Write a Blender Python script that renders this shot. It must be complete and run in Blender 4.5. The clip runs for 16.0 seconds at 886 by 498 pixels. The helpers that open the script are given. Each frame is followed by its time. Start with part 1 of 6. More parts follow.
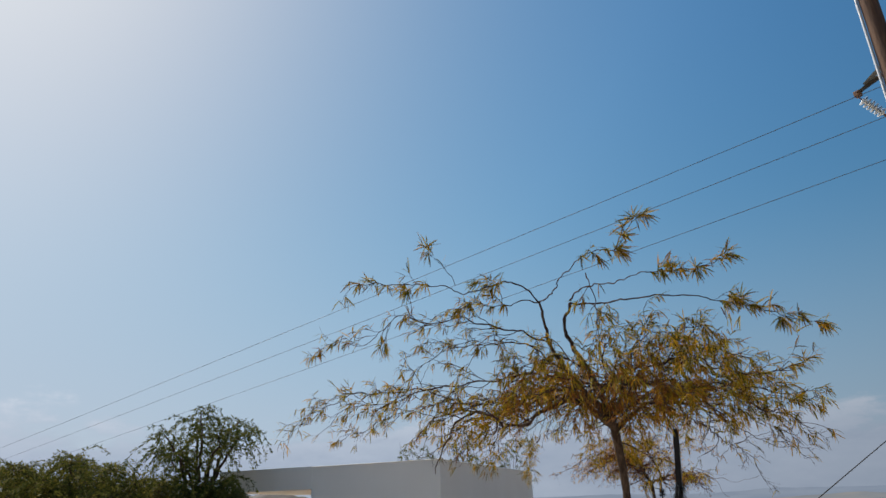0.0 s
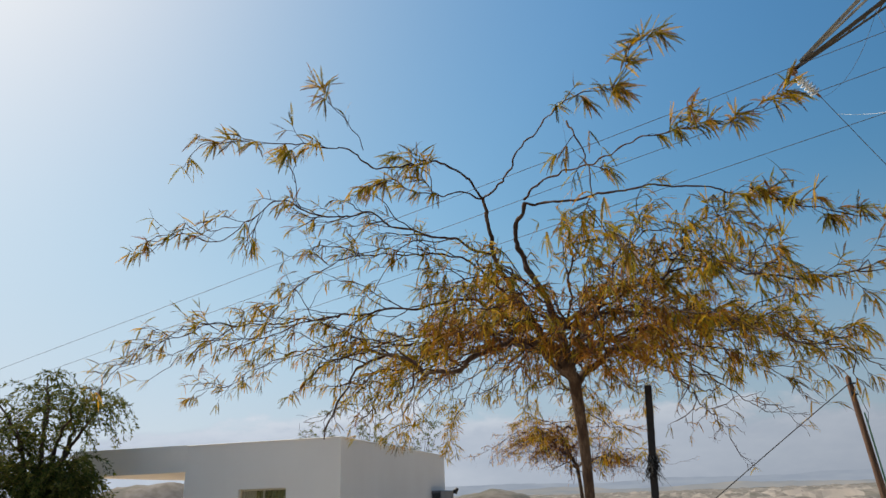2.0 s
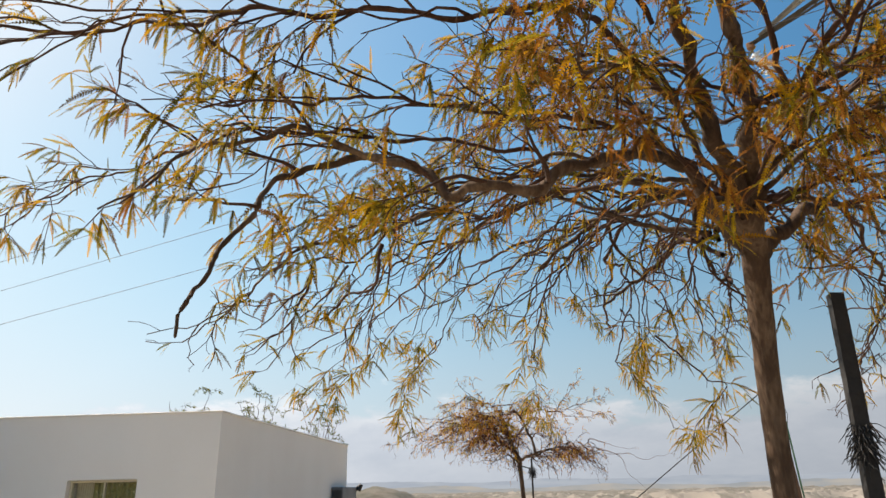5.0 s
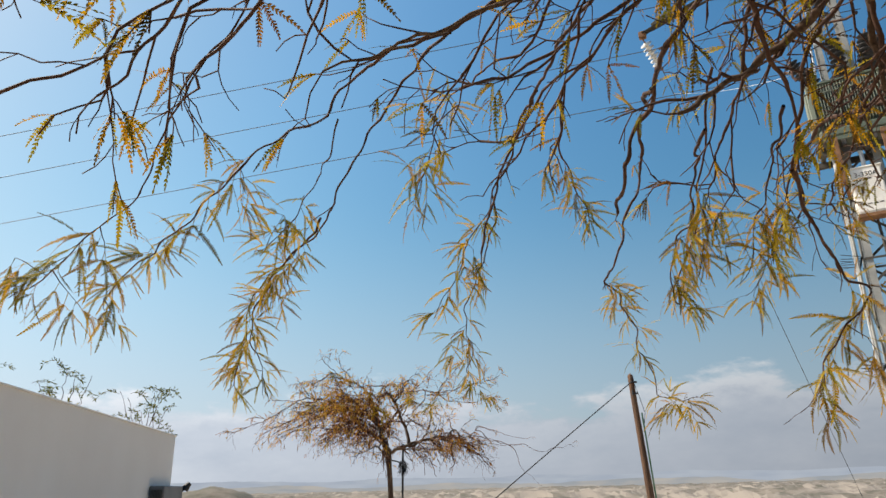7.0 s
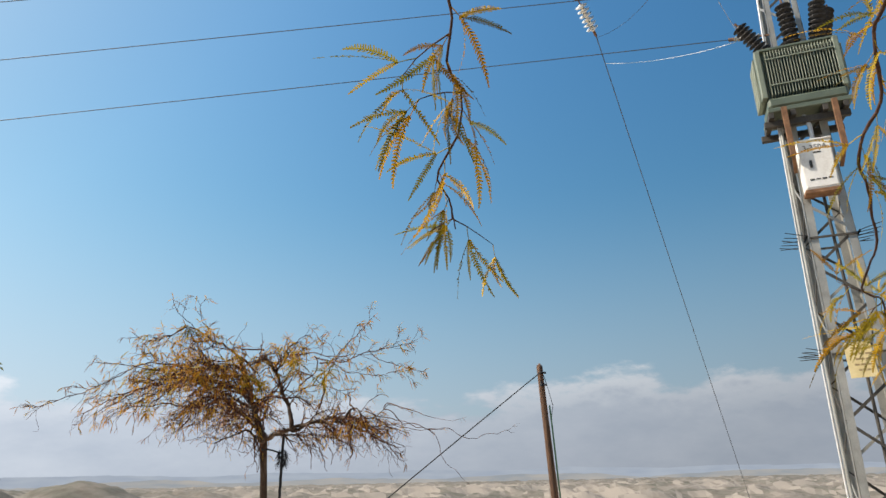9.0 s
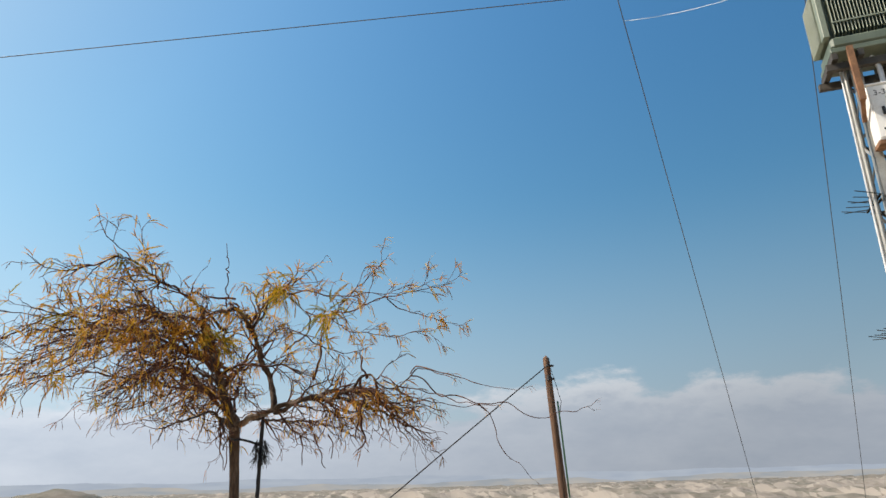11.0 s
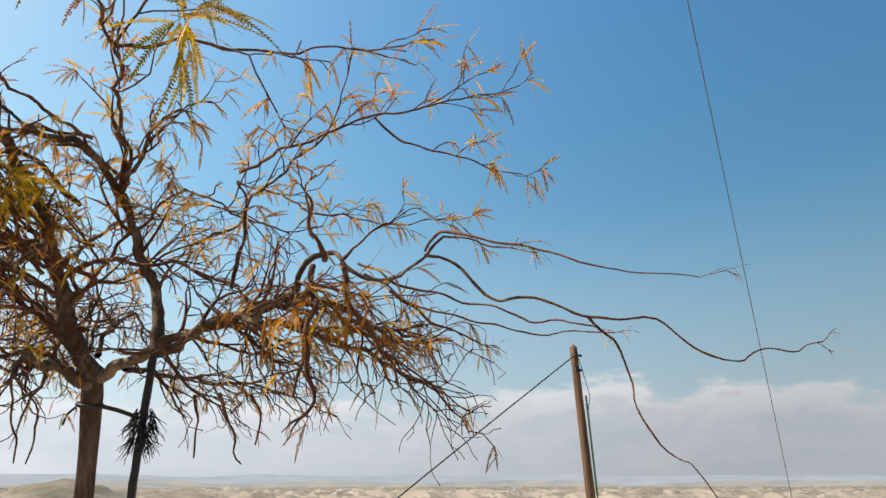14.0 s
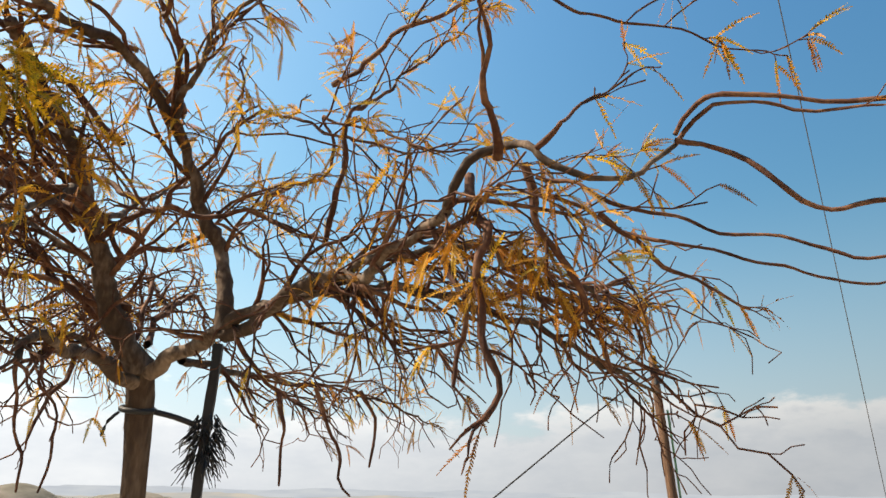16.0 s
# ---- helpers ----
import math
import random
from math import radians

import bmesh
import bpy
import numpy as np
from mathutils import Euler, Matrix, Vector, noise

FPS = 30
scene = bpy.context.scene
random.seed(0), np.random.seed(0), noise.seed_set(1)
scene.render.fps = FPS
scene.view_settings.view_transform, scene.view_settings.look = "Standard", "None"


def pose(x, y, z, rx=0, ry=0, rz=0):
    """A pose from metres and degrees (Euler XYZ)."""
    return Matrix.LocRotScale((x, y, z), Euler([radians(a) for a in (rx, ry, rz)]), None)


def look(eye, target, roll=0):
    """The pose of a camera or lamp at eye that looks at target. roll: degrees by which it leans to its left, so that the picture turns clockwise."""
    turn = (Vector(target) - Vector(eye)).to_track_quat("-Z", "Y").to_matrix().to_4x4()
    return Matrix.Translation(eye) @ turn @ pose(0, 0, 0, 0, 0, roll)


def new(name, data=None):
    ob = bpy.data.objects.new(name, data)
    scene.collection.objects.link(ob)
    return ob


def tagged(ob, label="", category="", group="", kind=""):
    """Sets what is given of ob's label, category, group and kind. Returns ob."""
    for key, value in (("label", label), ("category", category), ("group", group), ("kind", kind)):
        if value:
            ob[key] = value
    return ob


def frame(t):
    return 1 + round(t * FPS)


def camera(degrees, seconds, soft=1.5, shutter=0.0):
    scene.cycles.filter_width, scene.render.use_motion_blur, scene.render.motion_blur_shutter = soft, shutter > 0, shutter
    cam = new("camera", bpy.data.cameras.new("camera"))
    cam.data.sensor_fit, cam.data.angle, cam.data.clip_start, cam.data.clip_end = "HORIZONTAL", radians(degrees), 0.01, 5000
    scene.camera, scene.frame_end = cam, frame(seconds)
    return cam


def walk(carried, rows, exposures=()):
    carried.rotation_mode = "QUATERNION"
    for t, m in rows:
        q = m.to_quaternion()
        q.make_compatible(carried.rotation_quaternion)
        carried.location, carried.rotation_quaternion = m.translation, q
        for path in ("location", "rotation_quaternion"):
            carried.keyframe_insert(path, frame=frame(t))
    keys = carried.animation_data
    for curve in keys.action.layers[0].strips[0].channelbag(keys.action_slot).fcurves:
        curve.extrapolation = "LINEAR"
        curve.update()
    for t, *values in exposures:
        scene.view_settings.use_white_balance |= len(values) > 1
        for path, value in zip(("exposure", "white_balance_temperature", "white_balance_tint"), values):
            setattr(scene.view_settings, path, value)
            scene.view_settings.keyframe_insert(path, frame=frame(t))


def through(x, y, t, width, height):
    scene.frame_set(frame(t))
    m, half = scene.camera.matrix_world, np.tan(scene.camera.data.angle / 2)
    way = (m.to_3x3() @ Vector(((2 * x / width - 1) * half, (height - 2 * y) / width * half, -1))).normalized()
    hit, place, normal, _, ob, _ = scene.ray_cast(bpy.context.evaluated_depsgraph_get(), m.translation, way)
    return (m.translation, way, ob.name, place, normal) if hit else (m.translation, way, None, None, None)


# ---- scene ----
cam = camera(67.0, 16.0)
PATH = [
    (0, (2.012, 2.753, 1.573), (1.718, 4.591, 2.304), -1.9),
    (0.5, (1.932, 3.265, 1.505), (1.688, 5.115, 2.225), -2.0),
    (1, (1.86, 3.771, 1.518), (1.642, 5.63, 2.221), -2.1),
    (1.5, (1.737, 4.3, 1.546), (1.577, 6.168, 2.243), -2.0),
    (2, (1.751, 4.918, 1.519), (1.701, 6.792, 2.216), -2.1),
    (2.5, (1.714, 5.473, 1.567), (1.72, 7.348, 2.262), -2.1),
    (3, (1.557, 6.032, 1.607), (1.619, 7.907, 2.3), -2.0),
    (5.5, (1.142, 8.512, 1.546), (1.452, 10.367, 2.227), -1.0),
    (6, (1.102, 9.051, 1.551), (1.512, 10.887, 2.231), -1.0),
    (6.5, (1.215, 9.573, 1.534), (1.794, 11.364, 2.211), -1.3),
    (7, (1.356, 10.076, 1.548), (2.008, 11.843, 2.222), -1.4),
    (7.5, (1.521, 10.625, 1.559), (2.305, 12.341, 2.222), -1.4),
    (8, (1.699, 11.135, 1.551), (2.578, 12.806, 2.212), -1.3),
    (8.5, (1.907, 11.69, 1.579), (2.813, 13.346, 2.238), -1.3),
    (9, (2.09, 12.243, 1.582), (3.012, 13.893, 2.238), -1.2),
    (11.5, (2.886, 14.748, 1.558), (3.851, 16.367, 2.227), -1.7),
    (12, (3.093, 15.17, 1.555), (4.051, 16.795, 2.221), -1.3),
    (12.5, (3.331, 15.557, 1.553), (4.299, 17.176, 2.217), -1.1),
    (13, (3.601, 15.911, 1.592), (4.571, 17.53, 2.256), -0.9),
    (13.5, (3.759, 16.211, 1.596), (4.712, 17.838, 2.262), -0.5),
    (14, (3.858, 16.522, 1.632), (4.792, 18.16, 2.3), -0.1),
    (14.5, (3.992, 16.817, 1.658), (4.869, 18.479, 2.341), 0.3),
    (15, (4.124, 17.102, 1.695), (4.936, 18.791, 2.394), 0.6),
    (15.5, (4.068, 17.245, 1.695), (4.863, 18.942, 2.395), 0.7),
    (16, (3.954, 17.353, 1.691), (4.736, 19.053, 2.398), 0.7),
]
EXPOSURES = [(0, 0.38, 6400, 11), (1.5, 0.62, 6700, 11), (3, 1.0, 7200, 11), (5.5, 1.15, 7400, 12), (8, 1.03, 7000, 11), (12.5, 1.2, 7150, 11), (14, 1.33, 7600, 11), (16, 1.55, 8000, 11)]
walk(cam, [(t, look(eye, target, roll)) for t, eye, target, roll in PATH], exposures=EXPOSURES)

# ---- world, sun ----
SUN_DIR = Vector((-0.88, 0.46, 0.0)).normalized()
SUN_EL = 48.0
sun = new("sun", bpy.data.lights.new("sun", "SUN"))
sun.data.energy, sun.data.angle, sun.data.color = 3.6, radians(0.55), (1.0, 0.94, 0.86)
sun_at = SUN_DIR * math.cos(radians(SUN_EL)) + Vector((0, 0, math.sin(radians(SUN_EL))))
sun.matrix_world = look(sun_at * 60, (0, 0, 0))

sky_world = bpy.data.worlds.new("sky")
scene.world = sky_world
sky_world.use_nodes = True
wt = sky_world.node_tree
wn, wl = wt.nodes, wt.links


def wnode(kind, **values):
    nd = wn.new(kind)
    for k, v in values.items():
        if k == "operation":
            nd.operation = v
        else:
            nd.inputs[int(k[1:])].default_value = v
    return nd


sky = wn.new("ShaderNodeTexSky")
sky.sky_type, sky.sun_disc = "NISHITA", False
sky.sun_elevation, sky.sun_rotation = radians(SUN_EL), math.atan2(SUN_DIR.x, SUN_DIR.y)
sky.altitude, sky.air_density, sky.dust_density, sky.ozone_density = 300, 1.0, 2.0, 3.0
coord = wn.new("ShaderNodeTexCoord")
split = wn.new("ShaderNodeSeparateXYZ")
wl.new(coord.outputs["Generated"], split.inputs[0])
# clouds lie in a low band all round the horizon
stretch = wnode("ShaderNodeVectorMath", operation="MULTIPLY", _1=(3.2, 3.2, 8.0))
wl.new(coord.outputs["Generated"], stretch.inputs[0])
puffs = wnode("ShaderNodeTexNoise", _2=1.5, _3=8.0, _4=0.6)
wl.new(stretch.outputs[0], puffs.inputs["Vector"])
broad = wnode("ShaderNodeTexNoise", _2=1.1, _3=3.0, _4=0.5)
wl.new(coord.outputs["Generated"], broad.inputs["Vector"])
rise = wnode("ShaderNodeMath", operation="MULTIPLY_ADD", _1=0.27, _2=-0.022)   # height of the cloud tops
wl.new(puffs.outputs[0], rise.inputs[0])
gap = wnode("ShaderNodeMath", operation="SUBTRACT")
wl.new(rise.outputs[0], gap.inputs[0])
wl.new(split.outputs[2], gap.inputs[1])
mask = wn.new("ShaderNodeMapRange")
mask.interpolation_type = "SMOOTHSTEP"
mask.inputs[1].default_value, mask.inputs[2].default_value = -0.012, 0.022
mask.inputs[3].default_value, mask.inputs[4].default_value = 0.0, 0.9
wl.new(gap.outputs[0], mask.inputs[0])
cloud_ramp = wn.new("ShaderNodeValToRGB")
cloud_ramp.color_ramp.elements[0].position, cloud_ramp.color_ramp.elements[0].color = 0.30, (1.78, 2.03, 2.32, 1)
cloud_ramp.color_ramp.elements[1].position, cloud_ramp.color_ramp.elements[1].color = 0.75, (2.2, 2.42, 2.65, 1)
billow = wnode("ShaderNodeTexNoise", _2=3.1, _3=6.0, _4=0.6)
wl.new(stretch.outputs[0], billow.inputs["Vector"])
wl.new(billow.outputs[0], cloud_ramp.inputs[0])
tint = wn.new("ShaderNodeMix")
tint.data_type, tint.blend_type = "RGBA", "MULTIPLY"
tint.inputs[0].default_value = 1.0
tint.inputs[7].default_value = (0.96, 1.0, 0.92, 1)
deepen = wn.new("ShaderNodeHueSaturation")
deepen.inputs["Saturation"].default_value = 1.27
wl.new(sky.outputs[0], deepen.inputs["Color"])
wl.new(deepen.outputs[0], tint.inputs[6])
soften = wn.new("ShaderNodeGamma")
soften.inputs[1].default_value = 1.32
wl.new(tint.outputs[2], soften.inputs[0])
# air scatters the glow round the sun into a broad pale veil
veil = wnode("ShaderNodeVectorMath", operation="MULTIPLY_ADD", _1=(0.2, 0.2, 0.2), _2=(1.0, 1.0, 1.0))
wl.new(soften.outputs[0], veil.inputs[0])
spread_out = wnode("ShaderNodeVectorMath", operation="DIVIDE")
wl.new(soften.outputs[0], spread_out.inputs[0])
wl.new(veil.outputs[0], spread_out.inputs[1])
level = wn.new("ShaderNodeMix")
level.data_type, level.blend_type = "RGBA", "MULTIPLY"
level.inputs[0].default_value = 1.0
level.inputs[7].default_value = (0.905, 0.90, 0.845, 1)
wl.new(spread_out.outputs[0], level.inputs[6])
# hazy air low over the land
low_air = wn.new("ShaderNodeMapRange")
low_air.interpolation_type = "SMOOTHSTEP"
low_air.inputs[1].default_value, low_air.inputs[2].default_value = 0.42, 0.03
low_air.inputs[3].default_value, low_air.inputs[4].default_value = 0.0, 0.52
wl.new(split.outputs[2], low_air.inputs[0])
haze = wn.new("ShaderNodeMix")
haze.data_type = "RGBA"
haze.inputs[7].default_value = (1.72, 2.08, 2.58, 1)
wl.new(low_air.outputs[0], haze.inputs[0])
wl.new(level.outputs[2], haze.inputs[6])
blend = wn.new("ShaderNodeMix")
blend.data_type = "RGBA"
wl.new(mask.outputs[0], blend.inputs[0])
wl.new(haze.outputs[2], blend.inputs[6])
# sunlit crests along the cloud tops
crest = wn.new("ShaderNodeMapRange")
crest.interpolation_type = "SMOOTHSTEP"
crest.inputs[1].default_value, crest.inputs[2].default_value = 0.055, 0.008
wl.new(gap.outputs[0], crest.inputs[0])
lit = wnode("ShaderNodeMath", operation="MULTIPLY")
wl.new(crest.outputs[0], lit.inputs[0])
bright = wn.new("ShaderNodeMapRange")
bright.inputs[1].default_value, bright.inputs[2].default_value = 0.42, 0.66
wl.new(puffs.outputs[0], bright.inputs[0])
wl.new(bright.outputs[0], lit.inputs[1])
crowned = wn.new("ShaderNodeMix")
crowned.data_type = "RGBA"
crowned.inputs[7].default_value = (3.1, 3.25, 3.3, 1)
wl.new(lit.outputs[0], crowned.inputs[0])
wl.new(cloud_ramp.outputs[0], crowned.inputs[6])
wl.new(crowned.outputs[2], blend.inputs[7])
# the sky deepens steadily away from the sun
facing = wnode("ShaderNodeVectorMath", operation="DOT_PRODUCT", _1=tuple(sun_at))
wl.new(coord.outputs["Generated"], facing.inputs[0])
falloff = wn.new("ShaderNodeMapRange")
falloff.inputs[1].default_value, falloff.inputs[2].default_value = -0.25, 0.6
falloff.inputs[3].default_value, falloff.inputs[4].default_value = 0.57, 1.06
wl.new(facing.outputs["Value"], falloff.inputs[0])
cool = wnode("ShaderNodeVectorMath", operation="MULTIPLY", _1=(0.94, 0.985, 1.09))
wl.new(blend.outputs[2], cool.inputs[0])
graded = wnode("ShaderNodeVectorMath", operation="SCALE")
wl.new(cool.outputs[0], graded.inputs[0])
wl.new(falloff.outputs[0], graded.inputs["Scale"])
wl.new(graded.outputs[0], wn["Background"].inputs[0])
wn["Background"].inputs[1].default_value = 0.15


# ---- materials ----
def material(name, rough=0.8, metal=0.0):
    m = bpy.data.materials.new(name)
    m.use_nodes = True
    b = m.node_tree.nodes["Principled BSDF"]
    b.inputs["Roughness"].default_value, b.inputs["Metallic"].default_value = rough, metal
    return m, m.node_tree.nodes, m.node_tree.links, b


def ramp(nodes, stops):
    r = nodes.new("ShaderNodeValToRGB")
    els = r.color_ramp.elements
    while len(els) < len(stops):
        els.new(0.5)
    for e, (p, c) in zip(els, stops):
        e.position, e.color = p, (*c, 1)
    return r


def worn(name, stops, scale=6.0, fine=60.0, rough=0.8, metal=0.0, bump=0.25, stretch=(1, 1, 1), dist=0.004):
    """A surface of two scales of variation: broad stains and fine grain, with relief."""
    m, nd, ln, b = material(name, rough, metal)
    tc = nd.new("ShaderNodeTexCoord")
    mp = nd.new("ShaderNodeMapping")
    mp.inputs["Scale"].default_value = stretch
    ln.new(tc.outputs["Object"], mp.inputs["Vector"])
    big, small = nd.new("ShaderNodeTexNoise"), nd.new("ShaderNodeTexNoise")
    big.inputs["Scale"].default_value, small.inputs["Scale"].default_value = scale, fine
    big.inputs["Detail"].default_value, small.inputs["Detail"].default_value = 6, 5
    for t in (big, small):
        ln.new(mp.outputs[0], t.inputs["Vector"])
    mix = nd.new("ShaderNodeMath")
    mix.operation = "MULTIPLY_ADD"
    mix.inputs[1].default_value = 0.35
    ln.new(small.outputs[0], mix.inputs[0])
    part_big = nd.new("ShaderNodeMath")
    part_big.operation = "MULTIPLY"
    part_big.inputs[1].default_value = 0.65
    ln.new(big.outputs[0], part_big.inputs[0])
    ln.new(part_big.outputs[0], mix.inputs[2])
    r = ramp(nd, stops)
    ln.new(mix.outputs[0], r.inputs[0])
    ln.new(r.outputs[0], b.inputs["Base Color"])
    bp = nd.new("ShaderNodeBump")
    bp.inputs["Strength"].default_value, bp.inputs["Distance"].default_value = bump, dist
    ln.new(small.outputs[0], bp.inputs["Height"])
    ln.new(bp.outputs[0], b.inputs["Normal"])
    return m


def leafy(name, stops, through=0.45, rough=0.55):
    """Thin leaves that let light through; colour differs from leaf to leaf."""
    m, nd, ln, b = material(name, rough)
    b.inputs["Specular IOR Level"].default_value = 0.05
    geo, info = nd.new("ShaderNodeNewGeometry"), nd.new("ShaderNodeObjectInfo")
    add = nd.new("ShaderNodeMath")
    add.operation = "ADD"
    ln.new(geo.outputs["Random Per Island"], add.inputs[0])
    ln.new(info.outputs["Random"], add.inputs[1])
    fr = nd.new("ShaderNodeMath")
    fr.operation = "FRACT"
    ln.new(add.outputs[0], fr.inputs[0])
    r = ramp(nd, stops)
    ln.new(fr.outputs[0], r.inputs[0])
    tc, ns = nd.new("ShaderNodeTexCoord"), nd.new("ShaderNodeTexNoise")
    ns.inputs["Scale"].default_value = 45
    ln.new(tc.outputs["Object"], ns.inputs["Vector"])
    vary = nd.new("ShaderNodeMix")
    vary.data_type, vary.blend_type = "RGBA", "MULTIPLY"
    vary.inputs[0].default_value = 0.55
    spots = ramp(nd, [(0.3, (0.72, 0.6, 0.5)), (0.6, (1.0, 1.0, 1.0))])
    ln.new(ns.outputs[0], spots.inputs[0])
    ln.new(r.outputs[0], vary.inputs[6])
    ln.new(spots.outputs[0], vary.inputs[7])
    ln.new(vary.outputs[2], b.inputs["Base Color"])
    tr, mx = nd.new("ShaderNodeBsdfTranslucent"), nd.new("ShaderNodeMixShader")
    ln.new(vary.outputs[2], tr.inputs["Color"])
    mx.inputs[0].default_value = through
    ln.new(b.outputs[0], mx.inputs[1])
    ln.new(tr.outputs[0], mx.inputs[2])
    ln.new(mx.outputs[0], nd["Material Output"].inputs[0])
    return m


BARK = worn("bark", [(0.3, (0.028, 0.018, 0.012)), (0.5, (0.07, 0.045, 0.031)), (0.72, (0.19, 0.135, 0.095))], 9, 70, 0.9, 0, 0.9, (1, 1, 0.25), 0.008)
BARK_PALE = worn("bark_pale", [(0.3, (0.022, 0.014, 0.010)), (0.5, (0.068, 0.044, 0.03)), (0.74, (0.27, 0.20, 0.15))], 9, 70, 0.85, 0, 0.7, (1, 1, 0.4), 0.006)
TWIG = worn("twig_bark", [(0.3, (0.022, 0.012, 0.009)), (0.55, (0.065, 0.033, 0.022)), (0.75, (0.14, 0.08, 0.053))], 14, 90, 0.8, 0, 0.4)
TWIG_RED = worn("twig_bark_red", [(0.3, (0.022, 0.010, 0.007)), (0.5, (0.082, 0.034, 0.020)), (0.74, (0.25, 0.125, 0.065))], 14, 90, 0.8, 0, 0.4)
for rough_bark in (BARK, BARK_PALE, TWIG, TWIG_RED):
    rough_bark.node_tree.nodes["Principled BSDF"].inputs["Specular IOR Level"].default_value = 0.2
LEAF = leafy("leaf_olive_gold", [(0.0, (0.19, 0.165, 0.018)), (0.2, (0.40, 0.29, 0.02)), (0.38, (0.62, 0.35, 0.018)), (0.5, (0.48, 0.23, 0.014)), (0.62, (0.13, 0.07, 0.012)), (0.78, (0.07, 0.052, 0.010)), (0.9, (0.16, 0.155, 0.018)), (1.0, (0.50, 0.38, 0.035))], 0.4)
LEAF_GOLD = leafy("leaf_gold", [(0.0, (0.22, 0.19, 0.022)), (0.3, (0.48, 0.32, 0.022)), (0.5, (0.56, 0.31, 0.02)), (0.65, (0.30, 0.15, 0.015)), (0.8, (0.10, 0.075, 0.012)), (1.0, (0.20, 0.185, 0.025))], 0.35)
LEAF_BROWN = leafy("leaf_withered_brown", [(0.0, (0.42, 0.17, 0.025)), (0.3, (0.25, 0.095, 0.02)), (0.55, (0.36, 0.19, 0.035)), (0.75, (0.11, 0.05, 0.018)), (1.0, (0.50, 0.26, 0.035))], 0.36)
LEAF_DRY = leafy("leaf_gold_dry", [(0.0, (0.52, 0.22, 0.025)), (0.3, (0.60, 0.30, 0.03)), (0.6, (0.62, 0.40, 0.045)), (0.82, (0.42, 0.14, 0.025)), (1.0, (0.46, 0.38, 0.07))], 0.42)
LEAF_GREEN = leafy("leaf_green", [(0.0, (0.04, 0.06, 0.016)), (0.35, (0.07, 0.095, 0.02)), (0.7, (0.14, 0.15, 0.034)), (1.0, (0.2, 0.18, 0.045))], 0.35)
LEAF_BUSH = leafy("leaf_bush", [(0.0, (0.06, 0.08, 0.018)), (0.4, (0.13, 0.14, 0.028)), (0.8, (0.23, 0.215, 0.04)), (1.0, (0.30, 0.24, 0.05))], 0.3)
PLASTER = worn("white_plaster", [(0.25, (0.71, 0.665, 0.615)), (0.5, (0.76, 0.72, 0.67)), (0.75, (0.80, 0.765, 0.72))], 0.9, 120, 0.9, 0, 0.25, (1, 1, 0.6), 0.003)
GALV = worn("galvanised_steel", [(0.3, (0.21, 0.21, 0.195)), (0.55, (0.32, 0.315, 0.29)), (0.75, (0.42, 0.41, 0.375))], 3, 50, 0.55, 0.35, 0.15)
STEEL_DARK = worn("weathered_steel", [(0.3, (0.03, 0.028, 0.025)), (0.55, (0.062, 0.055, 0.046)), (0.75, (0.12, 0.10, 0.08))], 4, 50, 0.7, 0.3, 0.2)
RUST = worn("rusty_steel", [(0.3, (0.09, 0.045, 0.024)), (0.55, (0.20, 0.10, 0.05)), (0.75, (0.34, 0.19, 0.10))], 7, 60, 0.85, 0.1, 0.3)
GREEN_PAINT = worn("grey_green_paint", [(0.3, (0.065, 0.085, 0.06)), (0.55, (0.105, 0.13, 0.095)), (0.75, (0.15, 0.18, 0.13))], 2.5, 60, 0.5, 0.0, 0.12)
FIN_PAINT = worn("pale_fin_paint", [(0.3, (0.12, 0.145, 0.105)), (0.7, (0.21, 0.235, 0.18))], 2.5, 60, 0.5, 0.0, 0.1)
BOX_PAINT = worn("off_white_paint", [(0.3, (0.58, 0.55, 0.50)), (0.5, (0.72, 0.70, 0.66)), (0.75, (0.78, 0.77, 0.74))], 2.2, 40, 0.6, 0.0, 0.15)
BLACK = worn("black_rubber", [(0.3, (0.006, 0.006, 0.007)), (0.7, (0.016, 0.015, 0.016))], 12, 90, 0.6, 0.0, 0.3)
POST_BLACK = worn("black_painted_post", [(0.3, (0.008, 0.008, 0.009)), (0.6, (0.022, 0.020, 0.020)), (0.8, (0.06, 0.045, 0.035))], 8, 60, 0.7, 0.1, 0.4)
PORCELAIN = worn("glazed_porcelain", [(0.3, (0.70, 0.71, 0.70)), (0.7, (0.85, 0.85, 0.83))], 5, 60, 0.2, 0.0, 0.05)
WIRE = worn("wire_aluminium", [(0.3, (0.05, 0.05, 0.055)), (0.7, (0.11, 0.11, 0.115))], 9, 60, 0.6, 0.3, 0.1)
WIRE_PALE = worn("wire_pale", [(0.3, (0.42, 0.42, 0.42)), (0.7, (0.6, 0.6, 0.6))], 9, 60, 0.5, 0.2, 0.1)
TIMBER = worn("creosoted_timber", [(0.3, (0.03, 0.016, 0.010)), (0.5, (0.085, 0.043, 0.024)), (0.75, (0.19, 0.105, 0.058))], 5, 45, 0.9, 0, 0.7, (3, 3, 0.2), 0.01)
GREEN_PIPE = worn("green_conduit", [(0.3, (0.05, 0.13, 0.07)), (0.7, (0.09, 0.20, 0.11))], 6, 60, 0.5)
SIGN_YELLOW = worn("faded_yellow_sign", [(0.3, (0.56, 0.44, 0.20)), (0.55, (0.70, 0.57, 0.30)), (0.8, (0.78, 0.68, 0.44))], 4, 60, 0.6)
